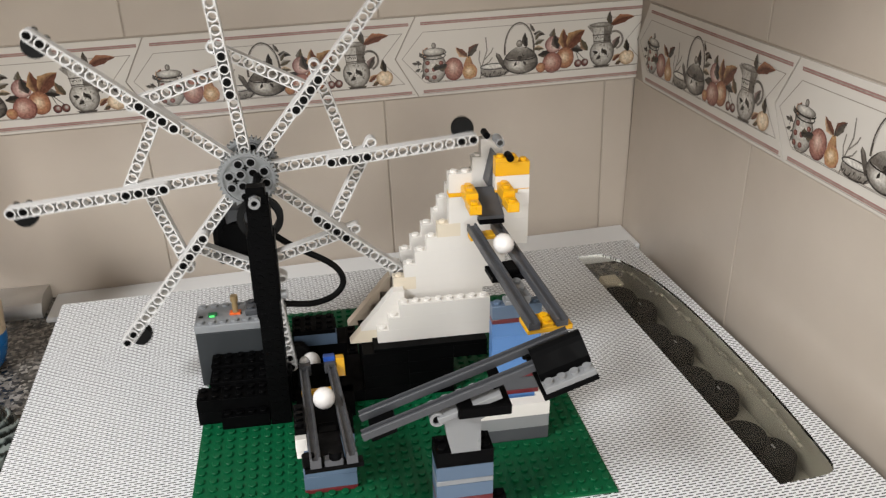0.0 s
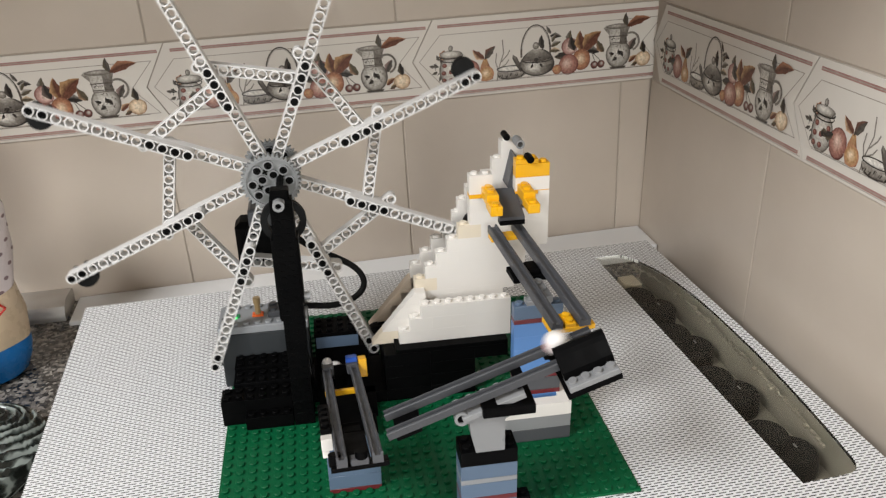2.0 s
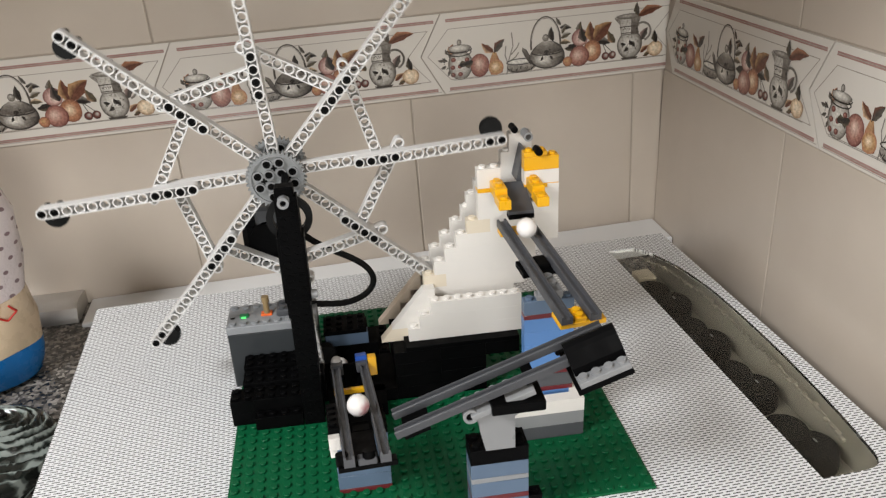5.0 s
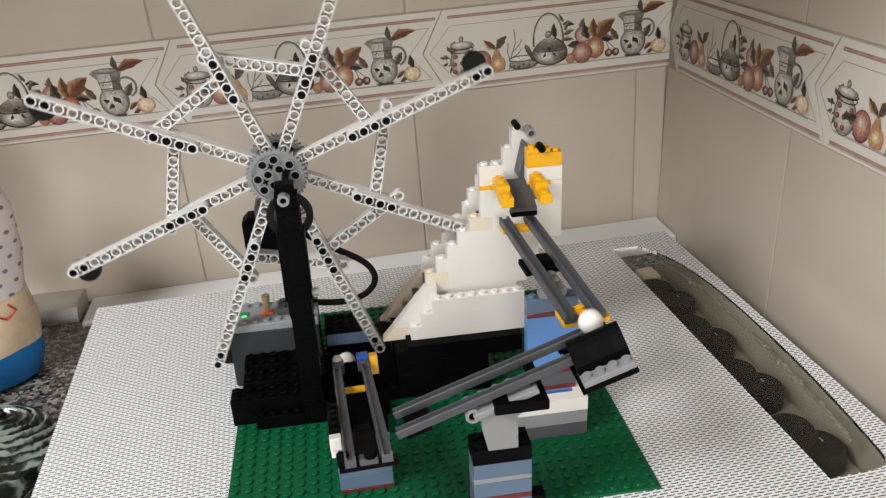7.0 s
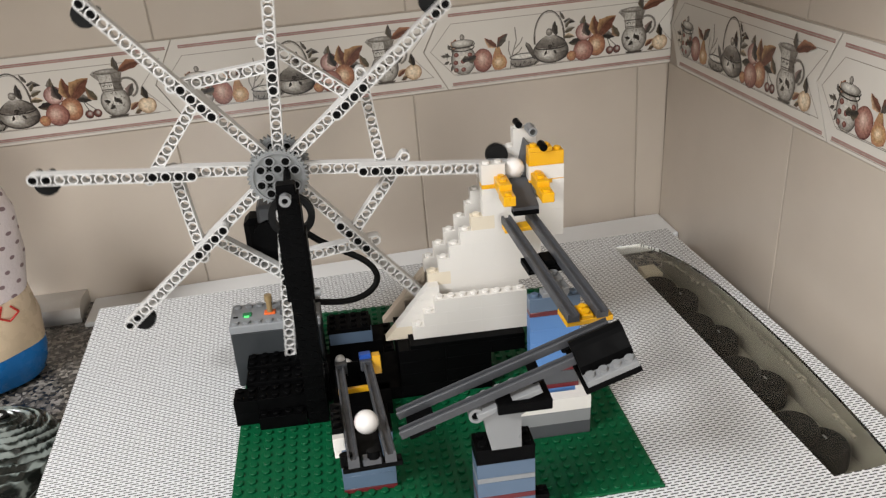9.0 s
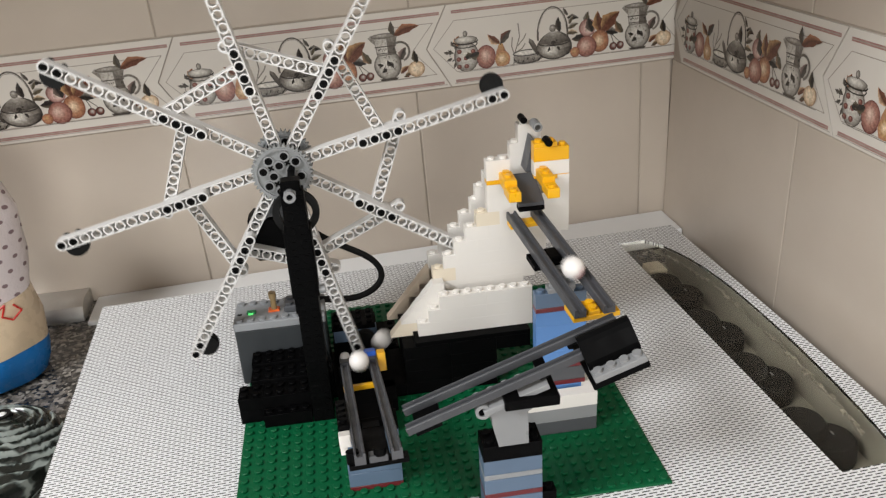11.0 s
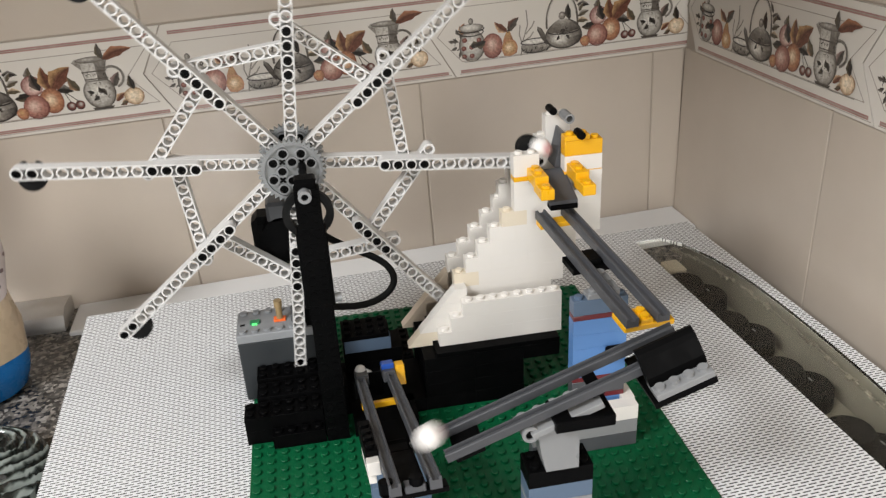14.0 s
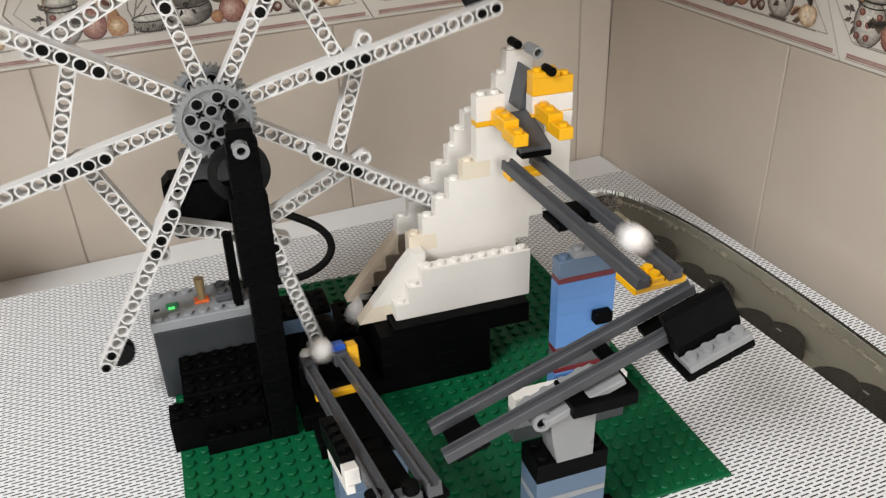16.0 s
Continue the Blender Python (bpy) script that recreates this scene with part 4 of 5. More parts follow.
def ramp_tower():
    """White stepped tower: two walls with a slot between, in which the balls are pushed up."""
    t = thing("ball_ramp", "white brick ball tower with stepped slotted walls on black bricks", "ball ramp")
    ramp_x = 0.0035
    hb = 0.0416
    # black plinth
    for k in range(4):
        for i, n in ((7, 4), (11, 4), (15, 3)):
            if i < 15 or k == 3:        # the right end overhangs
                brick(t, 0.0560 + i * S, 0.120, k * BR, n, 7, BR, "black", False)
    brick(t, 0.120, 0.120, 4 * BR, 10, 7, PL, "black", False)
    brick(t, 0.096, 0.120, 0, 2, 6, BR, "black", False)
    # front skirt, stepped
    for k, x in enumerate((0.1200, 0.1280, 0.1360)):
        n = round((0.200 - x) / S)
        brick(t, x + ramp_x, 0.128, hb + k * BR, 2, 1, BR, "white")
        brick(t, x + 2 * S + ramp_x, 0.128, hb + k * BR, n - 2 - 4, 1, BR, "white", k == 2)
        brick(t, 0.200 - 4 * S + ramp_x, 0.128, hb + k * BR, 4, 1, BR, "white", k == 2)
    # sloped toe bricks behind the skirt and on the far wall
    for y0, y1, zs in ((0.136, 0.144, 0.0384), (0.168, 0.176, 0.0345)):
        for k in range(4):
            x = 0.1045 + k * 0.0080
            z = zs + k * BR
            pts = [(x, z), (0.1440, z), (0.1440, z + BR - 0.0001), (x + 0.0078, z + BR - 0.0001), (x, z + 0.0006)]
            part("slope_brick", prism(pts, y0, y1), M["aged" if y0 > 0.16 else "cream" if k == 0 else "white"], t)
    ramp_x = 0.0015
    brick(t, 0.1360 + ramp_x, 0.144, hb + 3 * BR, 9, 1, PL, "white", False)
    brick(t, 0.1360 + ramp_x, 0.168, hb + 3 * BR, 9, 1, PL, "white", False)
    # front wall courses
    rows = [(0.120, 0.200), (0.128, 0.200), (0.136, 0.200), (0.136, 0.208), (0.144, 0.216), (0.152, 0.216), (0.160, 0.232), (0.168, 0.232)]
    rng = random.Random(4)
    for y, shift in ((0.144, 0.0), (0.168, 0.0)):
        for k, (xa, xb) in enumerate(rows):
            z = hb + k * BR + PL
            if k < 3:
                z = hb + k * BR
            xa2 = xa
            n = round((xb - xa2) / S)
            x = xa2
            first = True
            while n > 0:
                c = min(n, rng.choice((2, 3, 4, 4)))
                if first:
                    c = min(n, 2)
                mat = "cream" if (first and k in (3, 7) and y < 0.15) else "white"
                brick(t, x + ramp_x, y, z, c, 1, BR, mat, first)
                x, n, first = x + c * S, n - c, False
    top = hb + 8 * BR + PL          # 0.1216
    for k in range(2):
        z = top + k * BR
        brick(t, 0.1760 + ramp_x, 0.144, z, 2, 1, BR, "white", False)
        brick(t, 0.2160 + ramp_x, 0.144, z, 2, 1, BR, "white", False)
        brick(t, 0.1720 + 0.006 * k + ramp_x, 0.168, z, 2, 1, BR, "white")
        brick(t, 0.1880 + 0.006 * k + ramp_x, 0.168, z, 5, 1, BR, "white", False)
    brick(t, 0.2080 + ramp_x, 0.144, top, 1, 1, BR, "white", False)
    brick(t, 0.1920 + ramp_x, 0.144, top, 2, 1, BR, "white", False)
    z = top + 2 * BR                # 0.1408
    # cap left of the slide
    brick(t, 0.1760 + ramp_x, 0.144, z + PL, 2, 1, BR + 0.004, "white")
    brick(t, 0.1760 + ramp_x, 0.144, z, 2, 1, PL, "yellow", False)
    # right side of the slide
    brick(t, 0.2080 + ramp_x, 0.144, z, 3, 1, PL, "yellow", False)
    brick(t, 0.2240 + ramp_x, 0.1435, z - 0.0005, 1, 1, PL, "white", False)
    brick(t, 0.2080 + ramp_x, 0.144, z + PL, 3, 1, BR, "white", False)
    brick(t, 0.2080 + ramp_x, 0.144, z + PL + BR, 3, 1, BR, "yellow")
    brick(t, 0.2080 + ramp_x, 0.144, z + PL + 2 * BR, 2, 1, PL, "yellow")
    part("axle_end", cyl((0.2190, 0.1405, 0.1670), (0.2190, 0.150, 0.1670), 0.0026, 8), M["black"], t, "black cross axle end")
    # far wall top
    for k, (xa, n) in enumerate(((0.1900, 5), (0.1970, 2), (0.2030, 2))):
        brick(t, xa + ramp_x, 0.168, z + k * BR, n, 1, BR, "white", k > 0)
    brick(t, 0.2030 + ramp_x, 0.168, z + 3 * BR, 2, 1, PL, "white")
    part("axle", cyl((0.2060, 0.1560, 0.1790), (0.2060, 0.1660, 0.1790), 0.0024, 10), M["black"], t, "black axle end")
    bm = bmesh.new()
    tube_ring(bm, (0.2130, 0.152, 0.1765), (0, 1, 0), 0.0031, 0.0020, 0.012, 18)
    part("bush", bm, M["grey"], t, "light grey bush", smooth=True)
    # back stop of the slide and the slide itself
    part("back_stop", prism([(0.2060, 0.1440), (0.2115, 0.1420), (0.2125, 0.1660), (0.2112, 0.1665)], 0.153, 0.168), M["rail"], t, "dark grey curved stop")
    slide = bmesh.new()
    for a, b, za, zb in ((0.1940, 0.2110, 0.0, 0.0),):
        vs = []
        for y, zt in ((0.1510, 0.1445), (0.1420, 0.1415), (0.1225, 0.1345)):
            vs.append([(a, y, zt - 0.0035), (b, y, zt - 0.0035), (b, y, zt), (a, y, zt)])
        rings = [[slide.verts.new(p) for p in r] for r in vs]
        for A, B in zip(rings, rings[1:]):
            for i in range(4):
                slide.faces.new((A[i], A[(i + 1) % 4], B[(i + 1) % 4], B[i]))
        slide.faces.new(rings[0])
        slide.faces.new(rings[-1])
    part("slide", slide, M["rail"], t, "dark grey sloping slide")
    part("slide_lip", box(0.1940, 0.1215, 0.1290, 0.2110, 0.1290, 0.1322, 0.0004), M["black"], t, "black slide lip")
    # yellow guide arms beside the slide
    for x in (0.1860, 0.2110):
        a = part("guide_arm", box(x, 0.1135, 0.1395, x + 0.0080, 0.1300, 0.1460, 0.0004), M["yellow"], t, "yellow guide arm")
        part("guide_step", box(x - 0.0002, 0.1260, 0.1420, x + 0.0082, 0.1445, 0.1495, 0.0004), M["yellow"], a)
        for y, z2 in ((0.118, 0.1460), (0.134, 0.1495), (0.141, 0.1495)):
            part("stud", cyl((x + 0.004, y, z2 - 0.0003), (x + 0.004, y, z2 + 0.0016), 0.0024, 14), M["yellow"], a, smooth=True)


ramp_tower()


def side_block():
    t = thing("side_block", "sand blue brick on a black brick plinth", "brick stack")
    for k in range(2):
        brick(t, 0.0630, 0.1720, k * BR * 0.92, 5, 3, BR * 0.92, "black", False)
    brick(t, 0.0640, 0.1720, 0.0177, 4, 1, BR, "sand", False)
    brick(t, 0.0640, 0.1802, 0.0177, 4, 2, BR, "black", False)
    brick(t, 0.0630, 0.1720, 0.0177 + BR, 4, 3, PL, "black", True)
    brick(t, 0.1032, 0.1720, 0.0, 1, 5, BR * 0.9, "black", True)


side_block()


def rail_bm(length, w=0.0066, h=0.0052):
    """Grooved rail along +x, top at z=0."""
    prof = [(-w / 2, -h), (w / 2, -h), (w / 2, -0.0004), (w / 2 - 0.0004, 0), (0.0018, 0), (0.0014, -0.0018), (-0.0014, -0.0018), (-0.0018, 0), (-w / 2 + 0.0004, 0), (-w / 2, -0.0004)]
    bm = bmesh.new()
    a = [bm.verts.new((0, y, z)) for y, z in prof]
    b = [bm.verts.new((length, y, z)) for y, z in prof]
    bm.faces.new(a)
    bm.faces.new(b)
    for i in range(len(a)):
        j = (i + 1) % len(a)
        bm.faces.new((a[i], b[i], b[j], a[j]))
    return bm


def aim(p, q):
    """Pose at p whose +x runs to q with +z upwards."""
    d = (Vector(q) - Vector(p)).normalized()
    side = Vector((0, 0, 1)).cross(d).normalized()
    up = d.cross(side)
    m = Matrix((d, side, up)).transposed().to_4x4()
    m.translation = p
    return m


R1A, R1B = Vector((0.2000, 0.1360, 0.1245)), Vector((0.2110, 0.0140, 0.1160))     # rail pair, centre line on top


def upper_rail():
    t = thing("upper_rail", "pair of dark grey rails sloping down from the white tower", "ball rail", aim(R1A, R1B))
    L = (R1B - R1A).length
    for y in (-0.0084, 0.0084):
        part("rail", rail_bm(L), M["rail"], t, "", pose(0, y, 0))
    part("end_plate", box(L - 0.0150, -0.0120, -0.0085, L - 0.0005, 0.0150, -0.0053, 0.0003), M["yellow"], t, "yellow end plate")
    part("end_tile", box(L - 0.0125, -0.0035, -0.0063, L - 0.0010, 0.0035, -0.0030, 0.0003), M["yellow"], t)
    for x in (L - 0.0090, L - 0.0040):
        part("stud", cyl((x, 0, -0.0032), (x, 0, -0.0014), 0.0022, 14), M["yellow"], t, smooth=True)
    part("top_plate", box(0.0020, -0.0118, -0.0085, 0.0100, 0.0118, -0.0053, 0.0003), M["yellow"], t, "yellow joining plate")
    part("cross_plate", box(0.0480, -0.0140, -0.0090, 0.0640, 0.0140, -0.0053, 0.0003), M["black"], t, "black cross plate")
    part("cross_clip", box(0.0500, -0.0038, -0.0063, 0.0620, 0.0038, -0.0020, 0.0006), M["black"], t)
    part("hinge_plate", box(0.0640, -0.0040, -0.0120, 0.0850, 0.0040, -0.0075, 0.0004), M["grey"], t, "light grey hinge plate")
    for x in (0.0680, 0.0760):
        part("stud", cyl((x, 0, -0.0077), (x, 0, -0.0058), 0.0024, 14), M["grey"], t, smooth=True)


upper_rail()


def blue_column():
    t = thing("blue_column", "medium blue brick column with dark red and sand blue courses", "brick column")
    x, y = 0.1915, 0.0690
    for k in range(3):
        brick(t, x, y, k * BR, 4, 1, BR, "blue", False)
    brick(t, x, y, 3 * BR, 4, 1, PL, "red", False)
    brick(t, x, y, 3 * BR + PL, 4, 1, BR, "dark", False)
    brick(t, x, y, 4 * BR + PL, 4, 1, PL, "red", False)
    z = 4 * BR + 2 * PL
    while z < 0.0855 - BR / 2:
        brick(t, x, y, z, 4, 1, BR, "blue", False)
        z += BR
    brick(t, x, y, z, 4, 1, PL, "red", False)
    brick(t, x, y, z + PL, 4, 1, BR, "sand")
    brick(t, x + S, y, z + PL + BR, 2, 1, PL, "grey", True)
    part("clip", box(x + 0.019, y - 0.006, 0.058, x + 0.029, y - 0.0001, 0.065, 0.001), M["black"], t, "black clip")


blue_column()


def rail_support():
    t = thing("rail_support", "dark grey, light grey and white bricks under the lower rail", "brick block")
    for k, m in enumerate(("dark", "grey", "white")):
        brick(t, 0.1640, 0.0570, k * BR, 8, 1, BR, m, False)
        brick(t, 0.2210, 0.0650, k * BR, 1, 2, BR, m, False)


rail_support()


def pedestal():
    t = thing("pedestal", "brick pedestal in black, sand blue and dark red courses", "brick column")
    x, y = 0.1415, -0.0170
    z = 0.0575 - BR
    brick(t, x, y, z, 4, 2, BR, "black", True)
    layers = [(BR, "sand"), (PL, "boxtop"), (BR, "sand"), (PL, "red"), (BR, "sand"), (BR, "dark"), (BR, "black")]
    for h, m in layers:
        z -= h
        if z < -0.0015:
            break
        brick(t, x, y, z, 4, 2, h, m, False)
    part("foot", box(x, y, -0.0018, x + 4 * S, y + 2 * S - 0.0002, z + 0.0002 if z > 0 else 0.004, 0.0003), M["black"], t)
    brick(t, x - 0.010, y + 0.0005, 0.0085, 1, 1, BR, "grey", True)
    brick(t, x + 0.032, y + 0.0005, 0.0120, 1, 1, BR, "black", True)
    # stem with the hinge
    part("stem", prism([(x + 0.0085, 0.0575), (x + 0.0245, 0.0575), (x + 0.0245, 0.0780), (x + 0.0300, 0.0812), (x + 0.0010, 0.0812), (x + 0.0050, 0.0770), (x + 0.0060, 0.0690)], y - 0.0005, y + 0.0125), M["grey"], t, "light grey bracket stem")
    part("stem_plate", box(x - 0.001, y + 0.001, 0.0800, x + 0.026, y + 0.012, 0.0832, 0.0003), M["grey"], t)
    part("rest_block", box(0.1530, y - 0.0060, 0.0833, 0.1815, y + 0.0125, 0.0895, 0.0005), M["black"], t, "black brick under the rail")
    bm = bmesh.new()
    tube_ring(bm, (x + 0.0010, y + 0.003, 0.0812), (0, 1, 0), 0.0042, 0.0026, 0.0085, 20)
    part("hinge_ring", bm, M["grey"], t, "light grey hinge ring", smooth=True)
    # black plug fills the ring, shade of the open hole put in as colour
    part("hinge_hole", cyl((x + 0.0010, y + 0.000, 0.0812), (x + 0.0010, y + 0.0065, 0.0812), 0.0027, 14), M["black"], t)


pedestal()

R2A, R2B = Vector((0.1020, -0.0065, 0.0765)), Vector((0.2130, -0.0070, 0.1165))


def lower_rail():
    t = thing("lower_rail", "pair of dark grey rails with a black catch cup", "ball rail", aim(R2A, R2B))
    L = (R2B - R2A).length
    for y in (-0.0084, 0.0084):
        part("rail", rail_bm(L - 0.004 if y < 0 else L + 0.004, 0.0052, 0.0044), M["rail"], t, "", pose(0, y, 0))
    part("end_plate", box(0.0035, -0.0100, -0.0077, 0.0180, 0.0100, -0.0045, 0.0003), M["black"], t, "black end plate")
    part("ladder_plate", box(0.0340, -0.0038, -0.0100, 0.0700, 0.0038, -0.0066, 0.0015), M["grey"], t, "light grey centre plate")
    for k in range(4):
        part("stud", cyl((0.039 + k * S, 0, -0.0068), (0.039 + k * S, 0, -0.0056), 0.0024, 14), M["grey"], t, smooth=True)
    part("under_plate", box(0.0400, -0.0132, -0.0110, 0.0760, -0.0060, -0.0078, 0.0003), M["grey"], t)
    part("black_plate", box(0.0730, -0.0080, -0.0078, 0.0790, 0.0080, -0.0045, 0.0003), M["black"], t)
    # cup: leaning smooth guard with a studded plate below it
    x0, x1 = L - 0.0205, L + 0.0075
    prof = [(-0.0110, 0.0098), (-0.0090, 0.0092), (-0.0122, 0.0020), (-0.0122, -0.0065), (-0.0185, -0.0065), (-0.0188, -0.0015), (-0.0150, 0.0062), (-0.0135, 0.0085)]
    bm = bmesh.new()
    a = [bm.verts.new((x0, y, z)) for y, z in prof]
    b = [bm.verts.new((x1, y, z)) for y, z in prof]
    bm.faces.new(a)
    bm.faces.new(b)
    for i in range(len(a)):
        j = (i + 1) % len(a)
        bm.faces.new((a[i], b[i], b[j], a[j]))
    part("guard", bm, M["black"], t, "smooth black curved guard")
    plate = part("guard_plate", box(x0, -0.0255, -0.0100, x1, -0.0140, -0.0066, 0.0003), M["grey"], t, "light grey studded plate")
    for k in range(4):
        part("stud", cyl((x0 + (k + 0.5) * 0.0070, -0.0215, -0.0068), (x0 + (k + 0.5) * 0.0070, -0.0215, -0.0049), 0.0024, 14), M["grey"], plate, smooth=True)
    part("guard_base", box(x0 - 0.002, -0.0258, -0.0133, x1 + 0.0003, 0.0118, -0.0101, 0.0003), M["black"], t)


lower_rail()

R3A, R3B = Vector((0.0870, -0.0215, 0.0690)), Vector((0.0800, 0.1280, 0.0330))


def collecting_rail():
    t = thing("collecting_rail", "sloping tray of two dark grey rails leading to the wheel", "ball rail", aim(R3A, R3B))
    L = (R3B - R3A).length
    for y in (-0.0095, 0.0095):
        part("rail", rail_bm(L - 0.012, 0.0058, 0.0062), M["rail"], t, "", pose(0.0, y, 0))
    for y in (-0.0085, 0.0085):
        part("end_slope", box(L - 0.014, y - 0.004, -0.0060, L, y + 0.004, 0.0010, 0.0006), M["rail"], t)
    part("end_dome", lathe([(0.0034, -0.002), (0.0034, 0.0006), (0.0029, 0.0020), (0.0019, 0.0030), (0.0006, 0.0034)], 20), M["beam"], t, "pale rounded rail end", pose(L - 0.0035, 0.0085, 0.0012), True)
    part("end_stop", box(L - 0.0030, -0.0044, -0.0180, L - 0.0004, 0.0044, -0.0022, 0.0004), M["black"], t, "black stop plate")
    part("end_skirt", box(L - 0.0030, 0.0046, -0.0180, L - 0.0004, 0.0140, -0.0062, 0.0004), M["black"], t)
    part("blue_wedge", box(L - 0.0090, -0.0125, -0.0010, L - 0.0005, -0.0045, 0.0040, 0.0006), M["deep_blue"], t, "blue wedge brick")
    part("yellow_brick", box(L - 0.0115, -0.0185, -0.0100, L - 0.0025, -0.0128, 0.0030, 0.0004), M["yellow"], t, "yellow end brick")
    part("cross_bar", box(L - 0.0420, -0.0125, -0.0095, L - 0.0380, 0.0125, -0.0062, 0.0003), M["yellow"], t, "yellow cross bar")
    part("front_plate", box(0.0010, -0.0155, -0.0092, 0.0090, 0.0155, -0.0063, 0.0003), M["black"], t)
    part("front_tile", box(0.0010, -0.0050, -0.0070, 0.0080, 0.0050, -0.0030, 0.0005), M["rail"], t)
    part("front_peg", cyl((0.0035, -0.0010, -0.0035), (0.0035, -0.0010, 0.0005), 0.0034, 16), M["black"], t, smooth=True)
    part("front_peg", cyl((0.0060, 0.0130, -0.0070), (0.0060, 0.0130, -0.0005), 0.0034, 16), M["black"], t, smooth=True)
    side = part("side_brick", box(0.0340, 0.0124, -0.0080, 0.0720, 0.0188, 0.0020, 0.0003), M["black"], t, "black studded side brick")
    for k in range(4):
        part("stud", cyl((0.0390 + k * S, 0.0156, 0.0018), (0.0390 + k * S, 0.0156, 0.0037), 0.0024, 14), M["black"], side, smooth=True)
    part("white_tile", box(0.0270, 0.0126, -0.0080, 0.0338, 0.0190, -0.0010, 0.0003), M["white"], t, "white brick end")
    part("white_plate", box(0.0290, 0.0150, -0.0130, 0.0620, 0.0188, -0.0082, 0.0003), M["white"], t, "white brick edge")
    part("floor_plate", box(0.0095, -0.0066, -0.0125, 0.0510, 0.0066, -0.0092, 0.0003), M["black"], t)
    for x in (0.0515, 0.064):
        part("floor_plate", box(x, -0.0050, -0.0125, x + 0.0090, 0.0050, -0.0092, 0.0003), M["black"], t)


collecting_rail()


def under_block():
    t = thing("under_block", "low black brick block below the collecting rail", "brick block")
    brick(t, 0.0680, 0.0800, 0.0, 4, 3, BR, "black", False)
    brick(t, 0.0640, 0.1040, 0.0, 5, 3, BR, "black", False)
    brick(t, 0.0560, 0.1285, 0.0, 6, 7, PL, "black", False)


under_block()


def rail_column():
    t = thing("rail_column", "sand blue brick column on a dark red plate", "brick column")
    brick(t, 0.0680, 0.0300, 0.0, 4, 2, PL, "red", False)
    z = PL
    for k in range(4):
        brick(t, 0.0680, 0.0300, z, 4, 2, BR, "sand", False)
        z += BR
    brick(t, 0.0680, 0.0300, z, 4, 2, PL, "black", False)


rail_column()


def ball_thing():
    bm = bmesh.new()
    bmesh.ops.create_uvsphere(bm, u_segments=32, v_segments=20, radius=0.0066)
    ob = new("ball", finish(bm, "ball", M["ball"], True))
    return tagged(ob, "small white plastic ball with a red print", "ball", "balls running round the machine")


BALLS = [ball_thing()]
for _k in range(3):
    BALLS.append(copy_thing(BALLS[0], Matrix()))

# ---- things on the worktop ----


def soap_bag():
    t = thing("refill_bag", "dotted pink plastic bag with cream and blue lower print", "bag", KITCHEN @ pose(-0.230, 0.306, COUNTER, 0, 5, 10))

    def body(profile, tilt):
        bm = lathe(profile, 48, 0.62)
        for v in bm.verts:
            a = math.atan2(v.co.y, v.co.x)
            f = 1 + 0.025 * math.sin(5 * a + v.co.z * 60) + 0.015 * math.sin(9 * a - v.co.z * 110)
            v.co.x, v.co.y = v.co.x * f, v.co.y * f
            v.co.z += tilt * v.co.x * min(1.0, v.co.z / 0.05)
        return bm
    part("base", body([(0.044, 0.0), (0.058, 0.006), (0.0615, 0.016), (0.062, 0.024), (0.061, 0.031)], 0.25), M["bagblue"], t, "blue printed base", smooth=True)
    part("band", body([(0.061, 0.0312), (0.0615, 0.050), (0.060, 0.064), (0.058, 0.076)], 0.25), M["bagcream"], t, "cream printed band", smooth=True)
    part("film", body([(0.058, 0.0762), (0.058, 0.105), (0.056, 0.145), (0.050, 0.165), (0.040, 0.185), (0.026, 0.198), (0.012, 0.203)], 0.25), M["film"], t, "pale dotted film", smooth=True)
    bm = bmesh.new()
    pts = [(0.030, 0.090), (0.034, 0.083), (0.038, 0.086), (0.035, 0.076), (0.042, 0.071), (0.049, 0.077), (0.044, 0.084)]
    for (xa, za), (xb, zb) in zip(pts, pts[1:]):
        ya, yb = (-0.62 * math.sqrt(max(0, 0.0625 ** 2 - x * x)) - 0.0016 for x in (xa, xb))
        add_cyl(bm, (xa, ya, za), (xb, yb, zb), 0.0009, 6)
    part("red_print", bm, M["bagred"], t, "red printed scrawl")


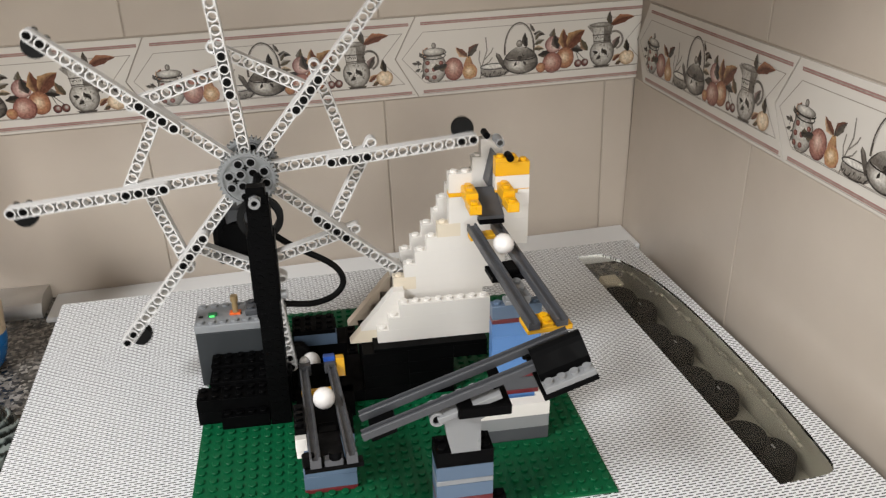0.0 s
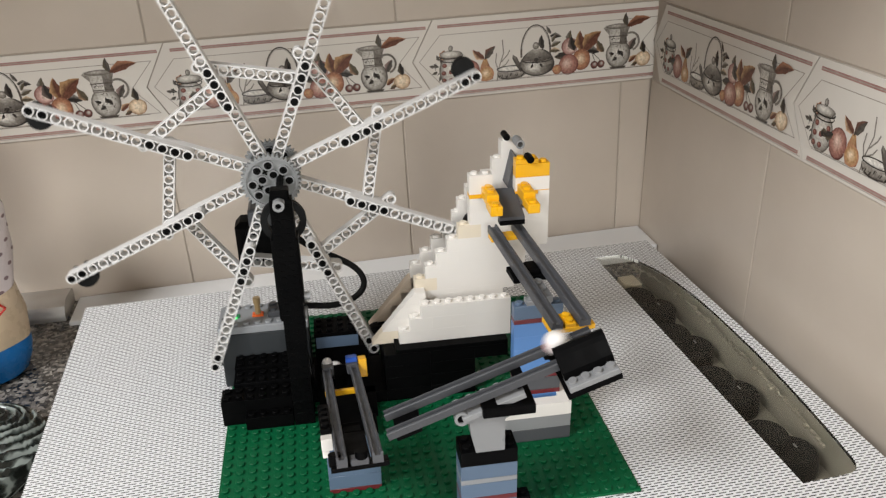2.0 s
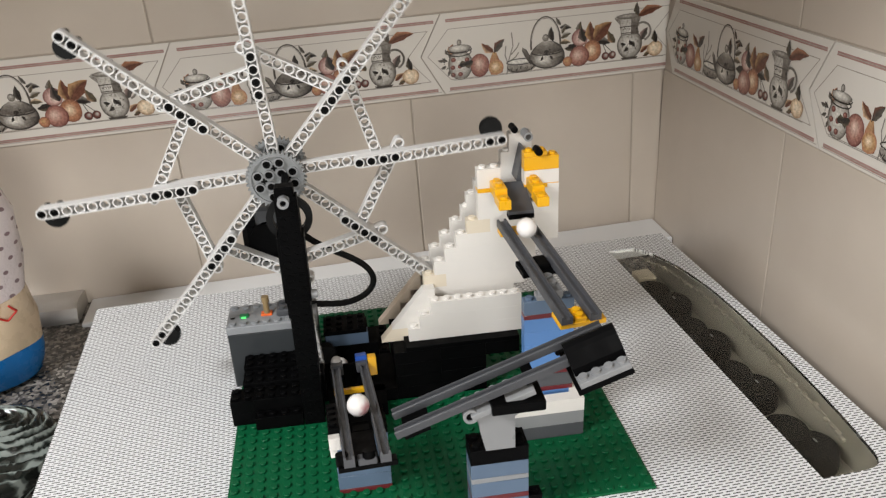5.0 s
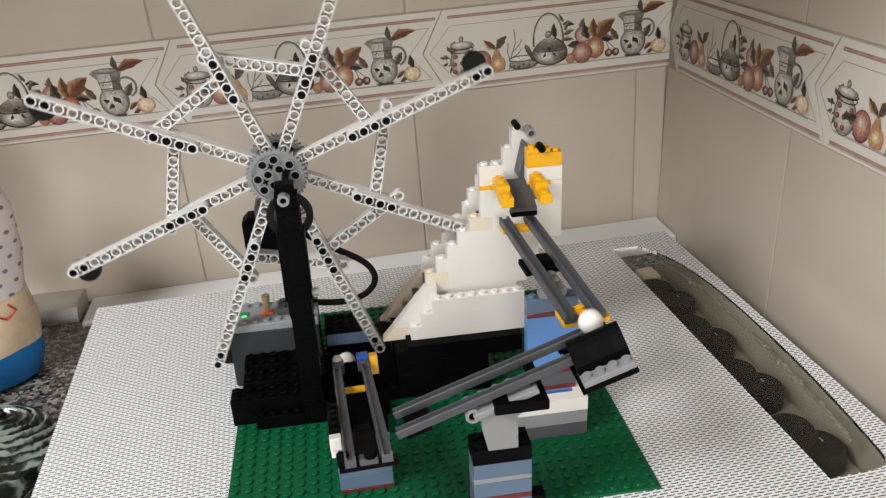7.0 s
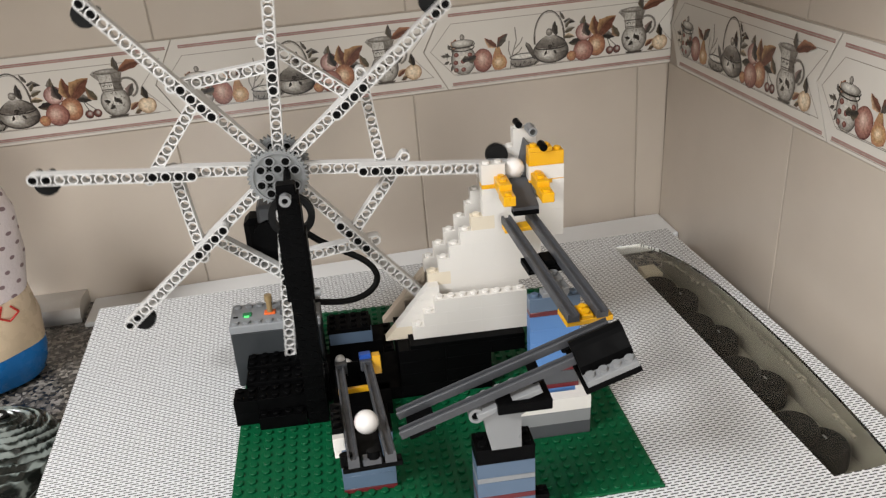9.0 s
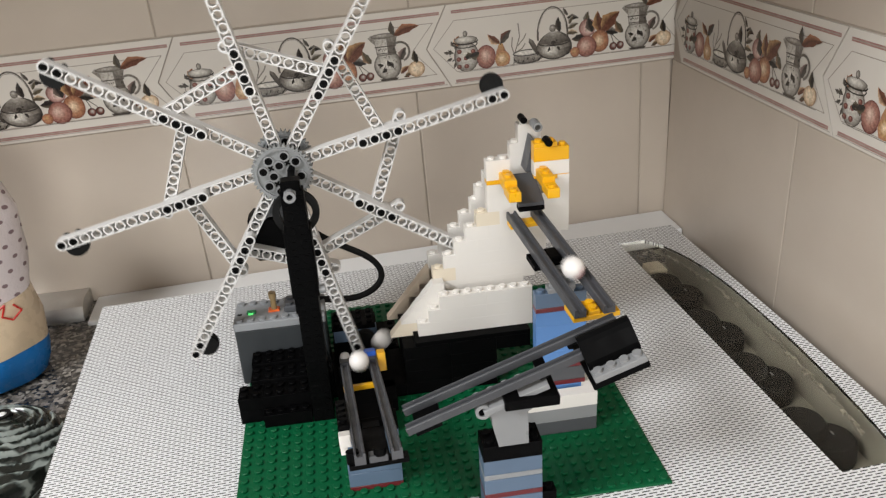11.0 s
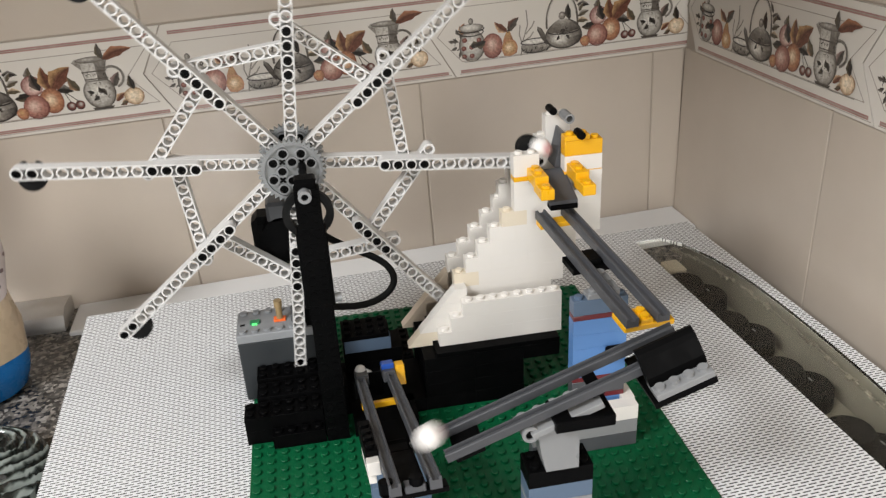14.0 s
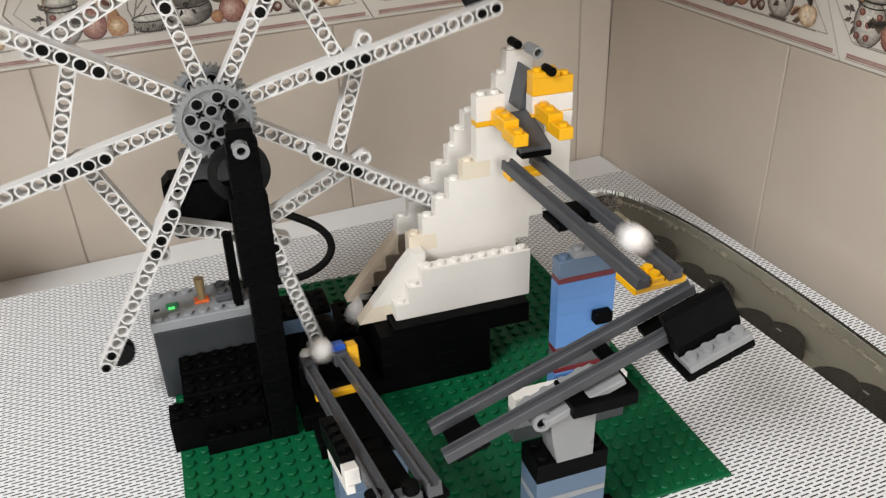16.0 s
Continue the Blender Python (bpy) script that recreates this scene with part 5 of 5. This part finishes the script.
def glass_dish():
    """Pressed glass: rings run round an eye set off the middle of the dish."""
    t = thing("glass_dish", "dark pressed glass dish with ringed relief on the granite worktop", "dish", KITCHEN @ pose(-0.183, 0.165, COUNTER))
    bm = bmesh.new()
    eye = Vector((0.014, 0.022))
    rings, seg = [], 96
    for k in range(56):
        r = 0.0565 * k / 55 + 0.0006
        row = []
        for i in range(seg):
            a = 2 * math.pi * i / seg
            x, y = r * math.cos(a), r * math.sin(a)
            d = (Vector((x, y)) - eye).length
            w = d + 0.0012 * math.sin(5 * a + 90 * d) + 0.0006 * math.sin(13 * a)
            relief = 0.0018 * math.cos(2 * math.pi * w / 0.0064) * min(1.0, d / 0.006)
            scales = 0.0006 * math.cos(26 * a) * math.cos(2 * math.pi * w / 0.0064) if y < -0.004 else 0.0
            row.append(bm.verts.new((x, y, 0.026 + 0.016 * (1 - (r / 0.0565) ** 2) + (relief + scales) * min(1.0, (0.0580 - r) / 0.004))))
        rings.append(row)
    for r, z in ((0.0575, 0.020), (0.056, 0.012), (0.050, 0.004), (0.032, 0.0)):
        rings.append([bm.verts.new((r * math.cos(2 * math.pi * i / seg), r * math.sin(2 * math.pi * i / seg), z)) for i in range(seg)])
    for A, B in zip(rings, rings[1:]):
        for i in range(seg):
            j = (i + 1) % seg
            bm.faces.new((A[i], A[j], B[j], B[i]))
    bm.faces.new(rings[0])
    bm.faces.new(rings[-1])
    bowl = part("bowl", bm, M["dish"], t, smooth=True)
    eye_ring = bmesh.new()
    tube_ring(eye_ring, (eye.x, eye.y, 0.0400), (0, 0, 1), 0.0062, 0.0036, 0.0030, 28)
    part("eye_ring", eye_ring, M["rubber"], bowl, "dark ring round the eye", smooth=True)
    part("eye", lathe([(0.0034, 0.0380), (0.0034, 0.0405), (0.0020, 0.0416)], 20), M["rim"], bowl, "pale eye of the relief", pose(eye.x, eye.y, 0), True)


soap_bag()
glass_dish()


# ---- motion ----
ANGLES = [(0, 5.7), (1.5, 86.7), (3.5, 193.8), (7, 381.6), (9, 490.7), (12.5, 679.7), (14.5, 786.6), (16, 869.4)]


def wheel_angle(t):
    for (a, x), (b, y) in zip(ANGLES, ANGLES[1:]):
        if t <= b:
            return x + (y - x) * (t - a) / (b - a)
    return ANGLES[-1][1] + 54.0 * (t - 16)


def along(p, q, f):
    return p + (q - p) * f


def ball_at(phase, angle):
    """Place of a ball whose own arm has turned by angle since the ball left the tower at phase 0 (in arm steps of 45 degrees)."""
    up = Vector((0, 0, 1))
    P_RIM = Vector((WC.x + 0.1460, 0.1600, WC.z))

    def one(f):
        return along(R1A, R1B, f) + up * 0.0058

    def two(f):
        return along(R2A, R2B, f) + up * 0.0058

    def three(f):
        return along(R3A, R3B, f) + up * 0.0052
    keys = [
        (0.00, P_RIM), (0.04, P_RIM + Vector((0.005, -0.001, -0.005))), (0.13, Vector((0.2030, 0.1500, 0.1490))), (0.19, Vector((0.2030, 0.1370, 0.1460))),
        (0.25, one(0.12)), (0.31, one(0.26)), (0.35, one(0.35)), (0.47, one(0.62)), (0.59, one(0.90)), (0.65, Vector((0.2125, 0.0010, 0.1210))),
        (0.71, two(0.90)), (0.79, two(0.72)), (0.83, two(0.63)), (0.91, two(0.39)), (0.95, two(0.28)), (1.06, two(-0.07)),
        (1.10, three(0.20)), (1.16, three(0.215)), (1.21, three(0.25)), (1.335, three(0.42)), (1.455, three(0.69)), (1.54, three(0.88)),
        (1.59, Vector((0.0780, 0.1390, 0.0310))), (1.67, Vector((0.0770, 0.1510, 0.0165))), (1.74, Vector((0.0765, 0.1520, 0.0098))), (2.04, Vector((0.0750, 0.1520, 0.0094))),
        (2.17, Vector((0.0720, 0.1500, 0.0130))), (2.30, Vector((0.0730, 0.1500, 0.0140))), (2.35, Vector((0.0760, 0.1500, 0.0185))), (2.46, Vector((0.0870, 0.1520, 0.0180))),
    ]
    for (a, p), (b, q) in zip(keys, keys[1:]):
        if phase <= b:
            return p.lerp(q, (phase - a) / (b - a))
    # on the wheel: from the foot of the ramp to its top
    lead = min(1.0, max(0.0, (3.3 - phase) / 0.5))
    th = radians(-45 * (4 - phase) + 5.0 * lead)
    r = 0.1460
    on = Vector((WC.x + r * math.cos(th), 0.1600 + 0.008 * lead, WC.z + r * math.sin(th)))
    if phase < 2.60:
        return keys[-1][1].lerp(on, (phase - 2.46) / 0.14)
    return on


LAGS = [(0, 0.0), (7, 0.03), (9, 0.02), (12.5, 0.0), (13.0, 0.05), (13.5, 0.01), (14.0, 0.055), (14.5, 0.0), (15.0, -0.015), (15.5, 0.05), (16, -0.02)]


SLOW_RUN = [(0, 0.0), (2.2, 0.0), (2.5, 0.16), (3.0, 0.17), (3.5, 0.09), (3.9, 0.0), (16, 0.0)]     # one ball rests in the cup


def ball_lag(t, table=LAGS):
    for (a, x), (b, y) in zip(table, table[1:]):
        if t <= b:
            return x + (y - x) * (t - a) / (b - a)
    return table[-1][1]


def motions():
    rows = []
    for k in range(65):
        t = k * 0.25
        rows.append((t, Matrix.Translation(WC) @ pose(0, 0, 0, 0, -wheel_angle(t), 0)))
    walk(WHEEL, rows)
    step = 0.05
    for b, ob in enumerate(BALLS):
        rows = []
        for k in range(int(16 / step) + 1):
            t = k * step
            phase = ((wheel_angle(t) - 35.0) / 45.0 - ball_lag(t) - (ball_lag(t, SLOW_RUN) if b == 2 else 0.0) + b) % 4
            p = ball_at(phase, 0)
            rows.append((t, Matrix.Translation(p) @ pose(0, 0, 0, 20 * b + 30 * math.sin(t * 3 + b), 40 * math.sin(2 * t + 2 * b), 60 * b)))
        walk(ob, rows)


motions()
